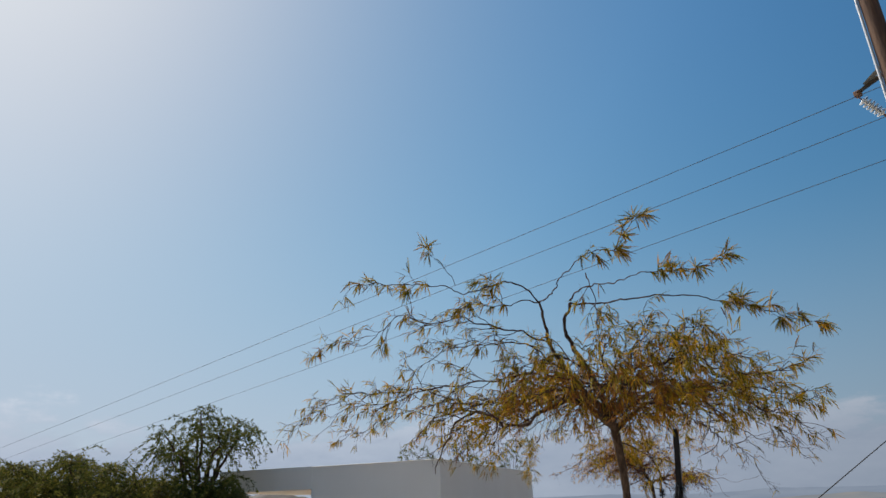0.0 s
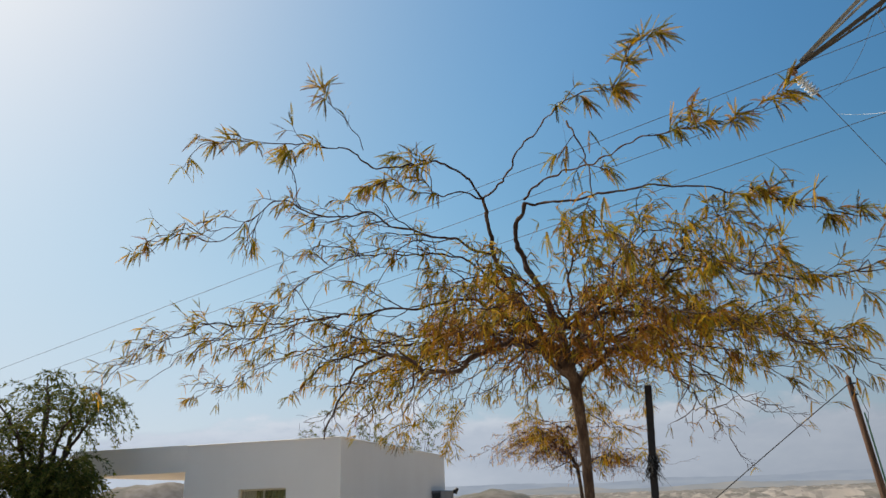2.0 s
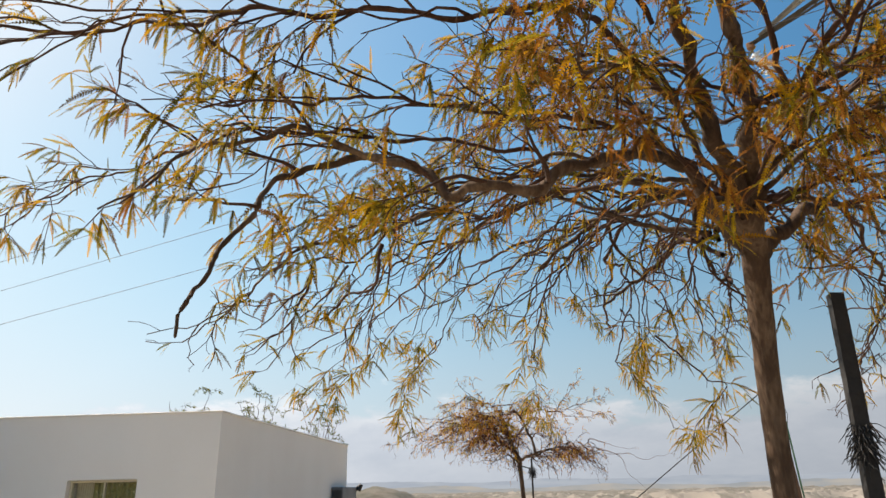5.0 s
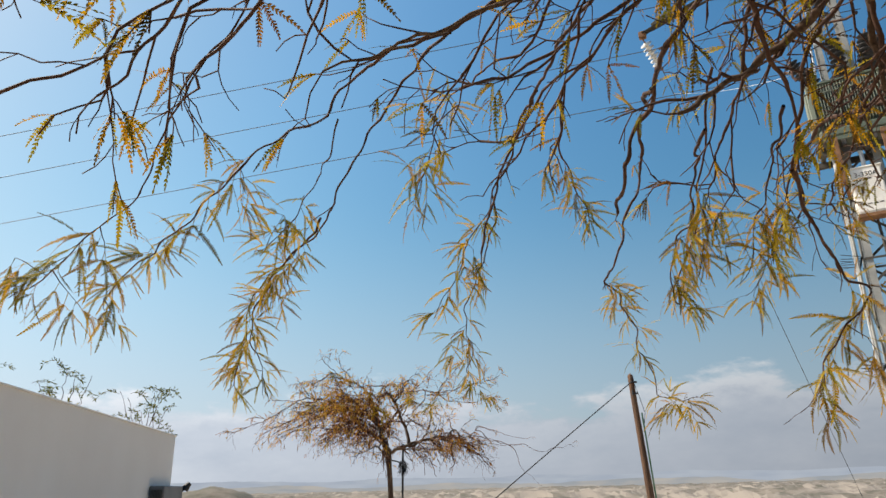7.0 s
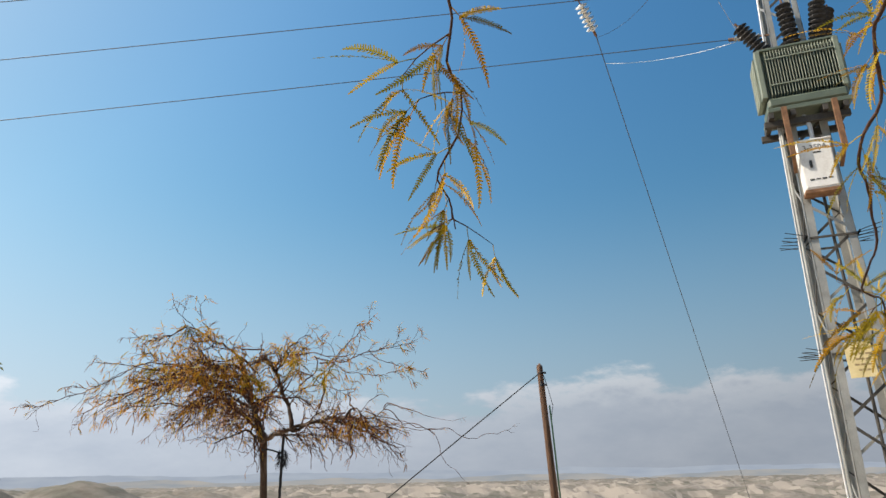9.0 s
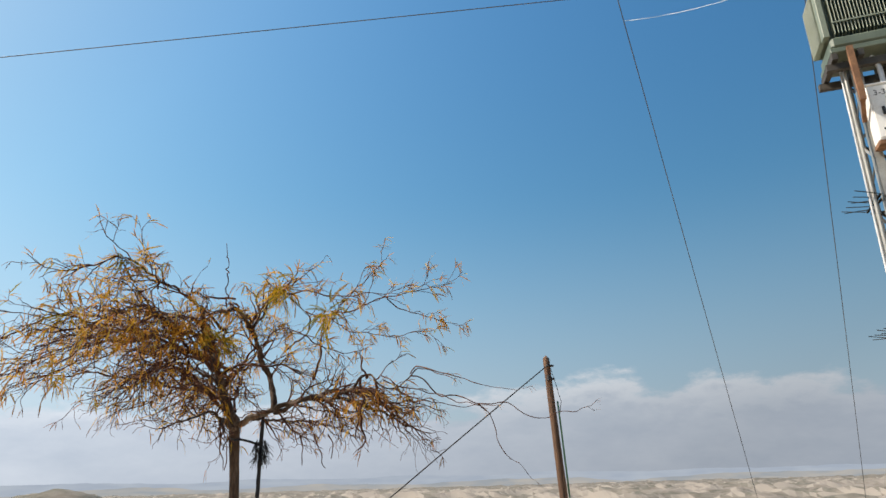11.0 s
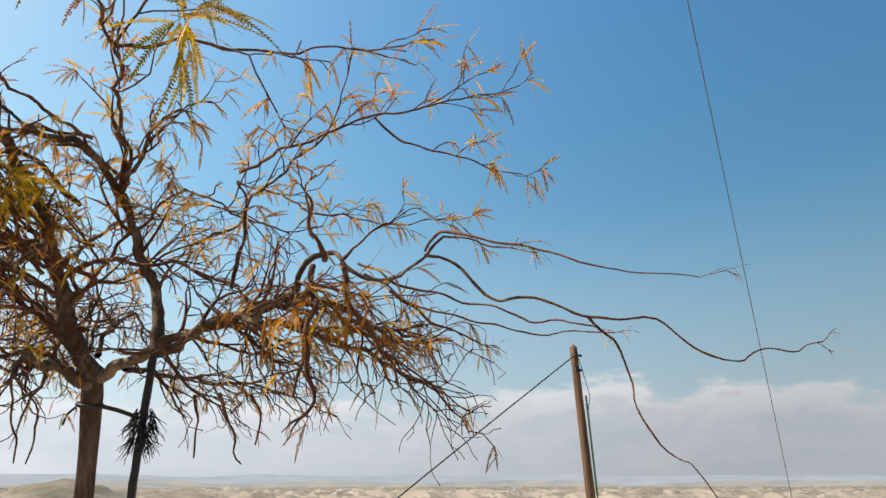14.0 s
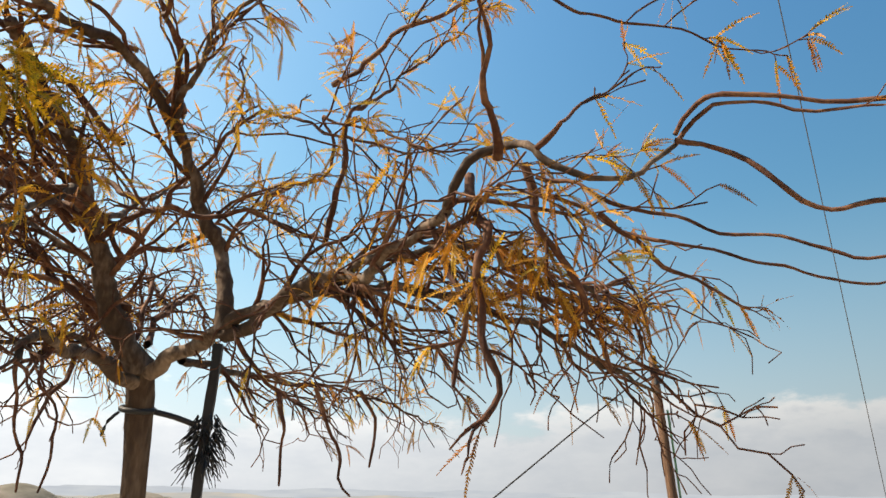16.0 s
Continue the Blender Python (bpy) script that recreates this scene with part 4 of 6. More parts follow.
wire("drop_wire", [(-0.30, -0.12, 4.9), (-0.12, -0.1, 4.4), (-0.02, -0.15, 3.9), (-0.10, -0.1, 3.4)], 0.010, BLACK, pole)
for z in (4.95, 4.55):
    bm = bmesh.new()
    box(bm, -0.45, -0.20, -0.16, -0.08, z, z + 0.06, 0.01)
    part("clamp", bm, BLACK, pole)
bm = bmesh.new()
bmesh.ops.create_cone(bm, cap_ends=True, segments=10, radius1=0.05, radius2=0.03, depth=0.16, matrix=Matrix.Translation((-0.42, -0.12, 4.60)))
part("insulator", bm, BLACK, pole)
stay = wire("stay_cable", [(15.90, 30.5, 4.95), (13.2, 30.5, 3.12), (10.4, 30.5, 1.20), (8.8, 30.5, 0.1), (8.4, 30.5, -0.25)], 0.020, BLACK)
tagged(stay, "dark stay cable from the timber pole to the ground", "cable")

lamp_post = thing("utility_pole", (5.80, 9.37, 0), "tall brown timber pole beside the path", "pole")
p = Pile()
pts = spline([(0.0, 0.0, -0.2), (0.0, 0, 3.0), (0.0, 0.0, 9.6)], 0.3)
p.tube(pts, np.linspace(0.10, 0.082, len(pts)), 16, 0.015, np.random.default_rng(6))
p.mesh("post", TIMBER, lamp_post)
wire("conduit", [(-0.11, 0.03, -0.2), (-0.11, 0.03, 3.0), (-0.105, 0.03, 9.5)], 0.016, WIRE_PALE, lamp_post)


# ---- feathery tree beside the path ----
TREE_A = Tree(thing("mesquite_tree", (0, 0, 0), "umbrella-shaped mesquite tree with olive-gold feathery leaves", "tree", "mesquite trees"), 11, (2.6, 10.1, 0))
TREE_A.bark, TREE_A.bark_thin = BARK, TWIG
p = Pile()
pts = spline([(2.65, 10.32, -0.1), (2.64, 10.29, 0.4), (2.63, 10.25, 1.1), (2.623, 10.20, 1.8), (2.60, 10.13, 2.1), (2.565, 10.04, 2.36)], 0.06)
p.tube(pts, np.interp(np.linspace(0, 1, len(pts)), [0, 0.1, 0.6, 0.85, 1], [0.062, 0.046, 0.0375, 0.040, 0.046]), 16, 0.03, TREE_A.rng)
TREE_A.leafy = lambda p: 0.55 if p[2] < 2.2 else (1.6 if p[0] > 1.5 and p[1] < 10.3 else 0.95)
TREE_A.withered = lambda p: 0.62 if p[2] < 2.78 and math.hypot(p[0] - 2.5, p[1] - 9.6) < 1.05 else 0.06
p.mesh("trunk", BARK, TREE_A.top)
limb(TREE_A, "bare", 0.042, 0.030, (2.57, 10.04, 2.32), (2.51, 9.92, 2.50), (2.44, 9.73, 2.72))
limb(TREE_A, "bare", 0.036, 0.026, (2.56, 10.03, 2.34), (2.42, 9.88, 2.52), (2.24, 9.70, 2.73))
limb(TREE_A, "bare", 0.032, 0.014, (2.59, 10.07, 2.30), (2.82, 10.14, 2.50), (3.05, 10.30, 2.62), (3.30, 10.62, 2.68))
limb(TREE_A, "bare", 0.0279, 0.0143, (2.44, 9.73, 2.71), (2.32, 9.6, 2.92), (2.19, 9.45, 3.12), (2.16, 9.4, 3.28), (2.23, 9.35, 3.49))
limb(TREE_A, "top", 0.0099, 0.0026, (2.23, 9.35, 3.49), (2.44, 9.2, 3.42), (2.67, 9.05, 3.39), (2.96, 8.88, 3.36), (3.27, 8.85, 3.33), (3.54, 8.8, 3.24), (3.86, 8.73, 3.11), (4, 8.6, 3), (4.12, 8.5, 2.93))
limb(TREE_A, "top", 0.0081, 0.002, (2.23, 9.35, 3.52), (2.33, 9.2, 3.57), (2.46, 9, 3.55), (2.63, 8.7, 3.46), (2.76, 8.4, 3.42), (2.93, 8.2, 3.37), (3.12, 7.98, 3.28), (3.27, 7.85, 3.28), (3.33, 7.8, 3.3))
limb(TREE_A, "bare", 0.0236, 0.0117, (2.24, 9.7, 2.72), (2.09, 9.5, 2.93), (1.99, 9.35, 3.1), (1.96, 9.25, 3.31), (1.93, 9.22, 3.48))
limb(TREE_A, "top", 0.0081, 0.002, (1.93, 9.22, 3.48), (2.07, 8.9, 3.48), (2.13, 8.6, 3.5), (2.26, 8.35, 3.54), (2.37, 8.09, 3.54), (2.5, 8, 3.52), (2.58, 7.9, 3.49), (2.67, 7.85, 3.59), (2.73, 7.8, 3.67))
limb(TREE_A, "top", 0.0087, 0.002, (1.93, 9.22, 3.48), (1.84, 9.1, 3.56), (1.68, 8.95, 3.63), (1.51, 8.8, 3.56), (1.28, 8.6, 3.44), (1.15, 8.4, 3.44), (1.08, 8.33, 3.44), (0.86, 8.3, 3.46), (0.55, 8.3, 3.49), (0.32, 8.3, 3.5), (0.24, 8.3, 3.45))
limb(TREE_A, "top", 0.0031, 0.0018, (1.21, 8.4, 3.46), (1.18, 8.35, 3.54), (1.09, 8.3, 3.63), (1.02, 8.25, 3.72))
limb(TREE_A, "top", 0.0068, 0.002, (1.93, 9.22, 3.48), (1.75, 9.05, 3.46), (1.59, 8.89, 3.37), (1.43, 8.7, 3.35), (1.36, 8.55, 3.32), (1.25, 8.5, 3.27))
limb(TREE_A, "top", 0.0037, 0.0026, (1.59, 8.89, 3.37), (1.58, 8.8, 3.46), (1.49, 8.78, 3.54))
limb(TREE_A, "layer", 0.0099, 0.002, (1.99, 9.38, 3.11), (1.73, 9.35, 3.22), (1.55, 9.33, 3.27), (1.33, 9.33, 3.33), (1.13, 9.1, 3.36), (0.9, 8.9, 3.25), (0.76, 8.8, 3.29), (0.6, 8.75, 3.31), (0.45, 8.7, 3.17), (0.29, 8.7, 3.05), (0.06, 8.65, 3.07), (-0.06, 8.6, 3))
limb(TREE_A, "layer", 0.0087, 0.002, (2.07, 9.6, 2.89), (1.76, 9.4, 3.11), (1.37, 9.25, 3.1), (1.04, 9.1, 3.05), (0.84, 9, 2.92), (0.73, 8.95, 2.82), (0.58, 8.9, 2.67))
limb(TREE_A, "layer", 0.0112, 0.002, (2.16, 9.7, 2.68), (1.79, 9.5, 2.84), (1.56, 9.5, 2.8), (1.2, 9.5, 2.78), (0.88, 9.5, 2.75), (0.59, 9.6, 2.76), (0.2, 9.64, 2.75), (-0.02, 9.6, 2.76), (-0.18, 9.5, 2.69), (-0.36, 9.4, 2.57), (-0.49, 9.3, 2.43), (-0.61, 9.3, 2.37))
limb(TREE_A, "layer", 0.0056, 0.002, (0.88, 9.5, 2.75), (0.61, 9.5, 2.72), (0.43, 9.5, 2.64), (0.15, 9.5, 2.61), (-0.02, 9.45, 2.61), (-0.22, 9.4, 2.52))
limb(TREE_A, "layer", 0.0074, 0.0018, (1.77, 9.9, 2.6), (1.39, 9.9, 2.62), (1.11, 9.9, 2.63), (0.8, 10, 2.67), (0.46, 10.2, 2.65), (0.23, 10.3, 2.62), (-0, 10.4, 2.57), (-0.24, 10.5, 2.47), (-0.49, 10.5, 2.43))
limb(TREE_A, "layer", 0.0136, 0.0026, (2.44, 9.73, 2.71), (2.64, 9.33, 2.66), (2.85, 9.25, 2.62), (3.19, 9.2, 2.56), (3.46, 9.2, 2.54), (3.6, 9, 2.41), (3.67, 8.7, 2.27), (3.82, 8.6, 2.21), (3.93, 8.5, 2.09))
limb(TREE_A, "layer", 0.0099, 0.0026, (2.65, 9.35, 2.66), (2.8, 9.1, 2.72), (2.95, 8.9, 2.74), (3.1, 8.72, 2.74), (3.2, 8.5, 2.69), (3.25, 8.3, 2.57), (3.39, 8.2, 2.5), (3.56, 8.08, 2.46), (3.78, 8, 2.47))
limb(TREE_A, "layer", 0.0068, 0.002, (2.65, 9.35, 2.66), (2.7, 9.1, 2.77), (2.75, 8.9, 2.92), (2.87, 8.7, 2.97), (3.03, 8.5, 2.92), (3.21, 8.4, 2.92), (3.29, 8.3, 2.8))
limb(TREE_A, "layer", 0.0124, 0.002, (2.67, 10.05, 2.53), (3.13, 10.2, 2.58), (3.57, 10.5, 2.52), (3.86, 10.7, 2.38), (4.15, 10.9, 2.24), (4.4, 11.1, 2.15), (4.7, 11.2, 2.12))
limb(TREE_A, "layer", 0.0087, 0.002, (3, 10.1, 2.53), (3.53, 10.6, 2.38), (3.88, 11.2, 2.24), (4.26, 11.8, 2.12), (4.43, 12, 1.89))
limb(TREE_A, "layer", 0.0087, 0.002, (3.01, 10.1, 2.55), (3.51, 9.8, 2.49), (3.8, 9.8, 2.38), (4.02, 9.8, 2.24), (4.16, 9.8, 2.11))
limb(TREE_A, "front", 0.005, 0.002, (2.33, 7.95, 3.32), (2.37, 7.8, 3.04), (2.36, 7.7, 2.87), (2.31, 7.55, 2.64), (2.35, 7.5, 2.54), (2.38, 7.5, 2.48))
limb(TREE_A, "side", 0.0099, 0.0039, (1.3, 10.9, 2.63), (1.28, 10.9, 2.5), (1.26, 10.92, 2.44), (1.23, 10.95, 2.42), (1.16, 11, 2.42), (1.09, 11, 2.34), (1.03, 11.05, 2.31))
limb(TREE_A, "side", 0.0081, 0.0026, (1, 10.8, 2.48), (0.98, 10.85, 2.42), (0.95, 10.9, 2.36), (0.92, 10.95, 2.31), (0.91, 10.95, 2.27), (0.86, 10.95, 2.23), (0.8, 10.95, 2.18), (0.76, 10.95, 2.13))
limb(TREE_A, "side", 0.0043, 0.002, (0.91, 10.95, 2.27), (0.9, 11, 2.22), (0.88, 11, 2.17), (0.85, 11, 2.12), (0.81, 11, 2.07))
limb(TREE_A, "side", 0.0062, 0.002, (0.98, 10.85, 2.42), (0.93, 10.8, 2.34), (0.89, 10.8, 2.3), (0.83, 10.8, 2.25), (0.78, 10.8, 2.2))
limb(TREE_A, "side", 0.0062, 0.0026, (1.15, 10.8, 2.49), (1.08, 10.8, 2.38), (1.01, 10.85, 2.32), (0.95, 10.9, 2.28))
limb(TREE_A, "side", 0.0081, 0.0026, (1.76, 10.9, 2.67), (1.62, 10.9, 2.64), (1.48, 10.9, 2.64), (1.4, 10.95, 2.58), (1.33, 11, 2.52), (1.27, 11, 2.57), (1.2, 11.1, 2.54), (1.15, 11.1, 2.47))
limb(TREE_A, "path", 0.029, 0.0048, (2.54, 10.06, 2.36), (2.40, 10.0, 2.46), (2.30, 9.95, 2.60), (2.15, 9.9, 2.60), (1.92, 9.82, 2.53), (1.7, 9.72, 2.38), (1.61, 9.68, 2.36), (1.53, 9.7, 2.36), (1.46, 9.75, 2.36), (1.38, 9.8, 2.46), (1.26, 9.85, 2.51), (1.15, 9.9, 2.55), (1.02, 9.88, 2.47), (0.94, 9.85, 2.43), (0.9, 9.8, 2.33), (0.84, 9.77, 2.19), (0.78, 9.75, 2.08), (0.75, 9.72, 2.01), (0.745, 9.72, 1.93))
limb(TREE_A, "path", 0.0124, 0.0026, (1.26, 9.85, 2.52), (1.12, 9.8, 2.53), (1.02, 9.75, 2.56), (0.92, 9.75, 2.53), (0.82, 9.75, 2.49), (0.74, 9.74, 2.47), (0.66, 9.72, 2.39), (0.62, 9.7, 2.33), (0.54, 9.65, 2.24))
limb(TREE_A, "path", 0.0136, 0.0026, (2.78, 10.55, 2.83), (2.34, 10.5, 2.83), (1.85, 10.45, 2.78), (1.51, 10.4, 2.67), (1.3, 10.4, 2.55), (1.11, 10.5, 2.53), (0.94, 10.6, 2.46))
limb(TREE_A, "path", 0.0099, 0.0026, (2.24, 10.5, 2.82), (2.01, 10.6, 2.76), (1.75, 10.65, 2.68), (1.51, 10.7, 2.72), (1.22, 10.8, 2.65), (0.99, 10.9, 2.53))
limb(TREE_A, "path", 0.0087, 0.0026, (1.85, 10.45, 2.78), (1.55, 10.3, 2.66), (1.34, 10.25, 2.57), (1.15, 10.25, 2.51), (0.99, 10.3, 2.48), (0.89, 10.35, 2.43))
limb(TREE_A, "path", 0.0056, 0.0026, (1.15, 9.9, 2.57), (1.04, 9.9, 2.59), (0.93, 9.88, 2.54), (0.91, 9.85, 2.41))
limb(TREE_A, "layer", 0.033, 0.0085, (2.55, 10.08, 2.36), (2.64, 10.3, 2.54), (2.76, 10.6, 2.77), (2.86, 10.86, 2.95), (2.80, 10.97, 2.97), (2.66, 11.02, 2.95), (2.5, 11.06, 2.90), (2.38, 11.06, 2.83), (2.27, 11.04, 2.74), (2.10, 11.1, 2.6))
limb(TREE_A, "layer", 0.0105, 0.004, (2.47, 11.05, 2.88), (2.458, 11.05, 2.78), (2.533, 11.07, 2.65), (2.66, 11.15, 2.58), (2.77, 11.2, 2.51), (2.82, 11.25, 2.42))
limb(TREE_A, "layer", 0.014, 0.004, (2.874, 10.96, 2.80), (2.94, 11.05, 2.73), (3.02, 11.12, 2.66), (3.07, 11.16, 2.59), (3.17, 11.2, 2.57), (3.30, 11.3, 2.50))
limb(TREE_A, "layer", 0.0124, 0.0039, (2.78, 10.98, 2.97), (2.60, 11.08, 3.03), (2.42, 11.14, 3.06), (2.18, 11.2, 3.06), (1.94, 11.3, 3.17), (1.66, 11.3, 3.01), (1.5, 11.3, 2.99))
limb(TREE_A, "layer", 0.021, 0.0062, (2.86, 10.88, 2.95), (2.874, 10.95, 2.80), (2.812, 11.08, 2.715), (2.77, 11.2, 2.68), (2.66, 11.28, 2.58), (2.5, 11.33, 2.48))
limb(TREE_A, "layer", 0.0124, 0.0026, (1.65, 10.5, 2.7), (1.45, 10.6, 2.65), (1.22, 10.7, 2.58), (1.01, 10.8, 2.59), (0.88, 10.8, 2.51), (0.74, 10.9, 2.41), (0.61, 11, 2.32), (0.42, 11.1, 2.21))
limb(TREE_A, "layer", 0.0068, 0.0026, (1.36, 11, 2.8), (1.35, 11.05, 2.64), (1.28, 11.1, 2.49), (1.25, 11.2, 2.37), (1.13, 11.3, 2.25))
limb(TREE_A, "spray 0.52 1", 0.0056, 0.002, (1.96, 11.6, 2.81), (1.85, 11.7, 2.81), (1.76, 11.75, 2.76), (1.68, 11.85, 2.69), (1.62, 11.87, 2.6), (1.53, 11.95, 2.58), (1.39, 12.05, 2.47), (1.29, 12.1, 2.33), (1.23, 12.2, 2.31), (1.14, 12.3, 2.24), (1.05, 12.37, 2.14))
limb(TREE_A, "spray 0.62 1", 0.0056, 0.0018, (1.96, 11.6, 2.82), (1.92, 11.8, 2.83), (1.88, 12, 2.78), (1.81, 12.1, 2.67), (1.76, 12.18, 2.54), (1.72, 12.4, 2.45), (1.62, 12.6, 2.38), (1.54, 12.77, 2.3), (1.51, 12.8, 2.12), (1.49, 12.85, 1.95))
limb(TREE_A, "spray 0.7 1", 0.0031, 0.0018, (1.69, 11.9, 2.64), (1.7, 12.2, 2.61), (1.66, 12.36, 2.56), (1.61, 12.4, 2.46), (1.54, 12.4, 2.37))
limb(TREE_A, "spray 0.5 1", 0.0037, 0.0018, (2.13, 11.5, 2.7), (2.07, 11.6, 2.71), (2.07, 11.9, 2.78), (2.03, 11.96, 2.67), (2, 12, 2.54), (1.99, 12.05, 2.48))
limb(TREE_A, "spray 0.75 1", 0.0037, 0.0018, (1.39, 11.7, 2.86), (1.35, 11.75, 2.77), (1.25, 11.8, 2.61), (1.2, 11.9, 2.5), (1.17, 11.95, 2.38), (1.11, 12, 2.31), (0.97, 12.1, 2.17), (0.89, 12.15, 2.1))
limb(TREE_A, "spray 0.36 0.5 0.66 1", 0.005, 0.0018, (2.56, 12.5, 2.88), (2.55, 12.6, 2.83), (2.59, 12.75, 2.71), (2.58, 12.8, 2.57), (2.54, 12.86, 2.49), (2.54, 12.95, 2.41), (2.57, 13.05, 2.34), (2.58, 13.1, 2.25), (2.62, 13.13, 2.2), (2.64, 13.2, 2.1), (2.68, 13.26, 2.05))
limb(TREE_A, "spray 0.05 1", 0.0031, 0.0018, (2.53, 12.6, 2.8), (2.5, 12.62, 2.69), (2.43, 12.68, 2.57), (2.42, 12.74, 2.49), (2.38, 12.8, 2.38), (2.34, 12.85, 2.3))
limb(TREE_A, "root", 0.0062, 0.0052, (2.35, 11.6, 2.9), (2.46, 12, 2.96), (2.46, 12.4, 2.74), (2.42, 12.5, 2.47))
limb(TREE_A, "spray 0.28 0.66 0.82 1", 0.0062, 0.0018, (3.05, 12.2, 2.84), (3.04, 12.25, 2.73), (3, 12.3, 2.56), (2.97, 12.35, 2.46), (3, 12.44, 2.42), (3.03, 12.5, 2.38), (3.24, 12.7, 2.35), (3.32, 12.78, 2.3), (3.42, 12.87, 2.23), (3.52, 12.95, 2.12), (3.61, 13.02, 2.03), (3.74, 13.1, 1.97), (4, 13.2, 2))
limb(TREE_A, "root", 0.0087, 0.0065, (2.56, 11.4, 2.76), (2.67, 11.6, 2.78), (2.7, 11.75, 2.7), (2.7, 11.84, 2.61), (2.83, 12.1, 2.54))
limb(TREE_A, "spray 0.15 1", 0.0056, 0.0018, (1.73, 12.4, 2.51), (1.69, 12.5, 2.44), (1.63, 12.58, 2.38), (1.58, 12.7, 2.32), (1.55, 12.8, 2.26), (1.55, 12.9, 2.17), (1.58, 12.95, 2.08), (1.61, 13, 1.99))
limb(TREE_A, "spray 0.5 1", 0.0056, 0.002, (2.6, 11.35, 2.46), (2.7, 11.5, 2.47), (2.8, 11.65, 2.45), (2.87, 11.74, 2.37), (2.83, 11.8, 2.33), (2.84, 11.85, 2.22), (2.88, 11.9, 2.13))
limb(TREE_A, "spray 0.5 1", 0.0062, 0.002, (2.71, 11.2, 2.28), (2.94, 11.35, 2.18), (3.07, 11.4, 2.09), (3.18, 11.42, 2.07), (3.09, 11.45, 1.96), (3.01, 11.46, 1.87), (2.96, 11.46, 1.78))
limb(TREE_A, "spray 0.5 1", 0.005, 0.002, (2.73, 11.2, 2.47), (2.97, 11.5, 2.44), (3.06, 11.67, 2.35), (3.04, 11.7, 2.22))
limb(TREE_A, "spray 0.5 1", 0.005, 0.002, (2.72, 11.4, 2.72), (2.76, 11.5, 2.63), (2.84, 11.65, 2.48), (2.87, 11.74, 2.36), (2.9, 11.9, 2.21))
limb(TREE_A, "spray 0.5 1", 0.0062, 0.002, (3.66, 12, 2.78), (3.66, 12.1, 2.57), (3.66, 12.2, 2.45), (3.63, 12.25, 2.37))
limb(TREE_A, "spray 0.35 1", 0.005, 0.002, (2.5, 11.9, 2.86), (2.55, 12, 2.82), (2.6, 12.1, 2.78), (2.7, 12.2, 2.74), (2.77, 12.28, 2.68), (2.85, 12.33, 2.66), (2.87, 12.36, 2.6))
# boughs that carry the hanging sprays
limb(TREE_A, "root", 0.0105, 0.0068, (2.38, 11.06, 2.83), (2.22, 11.3, 2.87), (2.08, 11.47, 2.86), (1.955, 11.6, 2.815))
limb(TREE_A, "root", 0.0062, 0.0042, (2.20, 11.33, 2.87), (2.17, 11.42, 2.78), (2.13, 11.5, 2.70))
limb(TREE_A, "root", 0.0058, 0.0042, (1.5, 11.3, 2.99), (1.44, 11.5, 2.97), (1.39, 11.7, 2.86))
limb(TREE_A, "root", 0.010, 0.0066, (2.37, 11.06, 2.84), (2.37, 11.3, 2.92), (2.35, 11.6, 2.90))
limb(TREE_A, "root", 0.0066, 0.0054, (2.46, 12.0, 2.96), (2.52, 12.25, 2.99), (2.56, 12.5, 2.88))
limb(TREE_A, "root", 0.010, 0.0088, (2.65, 11.03, 2.94), (2.60, 11.2, 2.86), (2.56, 11.4, 2.76))
limb(TREE_A, "root", 0.0085, 0.0064, (2.68, 11.63, 2.78), (2.86, 11.9, 2.90), (3.05, 12.2, 2.84))
limb(TREE_A, "root", 0.0085, 0.0064, (3.17, 11.2, 2.57), (3.40, 11.6, 2.76), (3.66, 12.0, 2.78))
crown_limbs(TREE_A, "layer", (2.5, 9.95, 2.44), 1.9, 12, 2.75, 2.42, 0.012)
crown_limbs(TREE_A, "layer", (2.5, 9.6, 2.62), 1.5, 7, 3.0, 2.72, 0.011, 0.5)
crown_limbs(TREE_A, "layer", (2.70, 10.5, 2.55), 1.5, 7, 2.85, 2.45, 0.012, 0.3, 2.6)
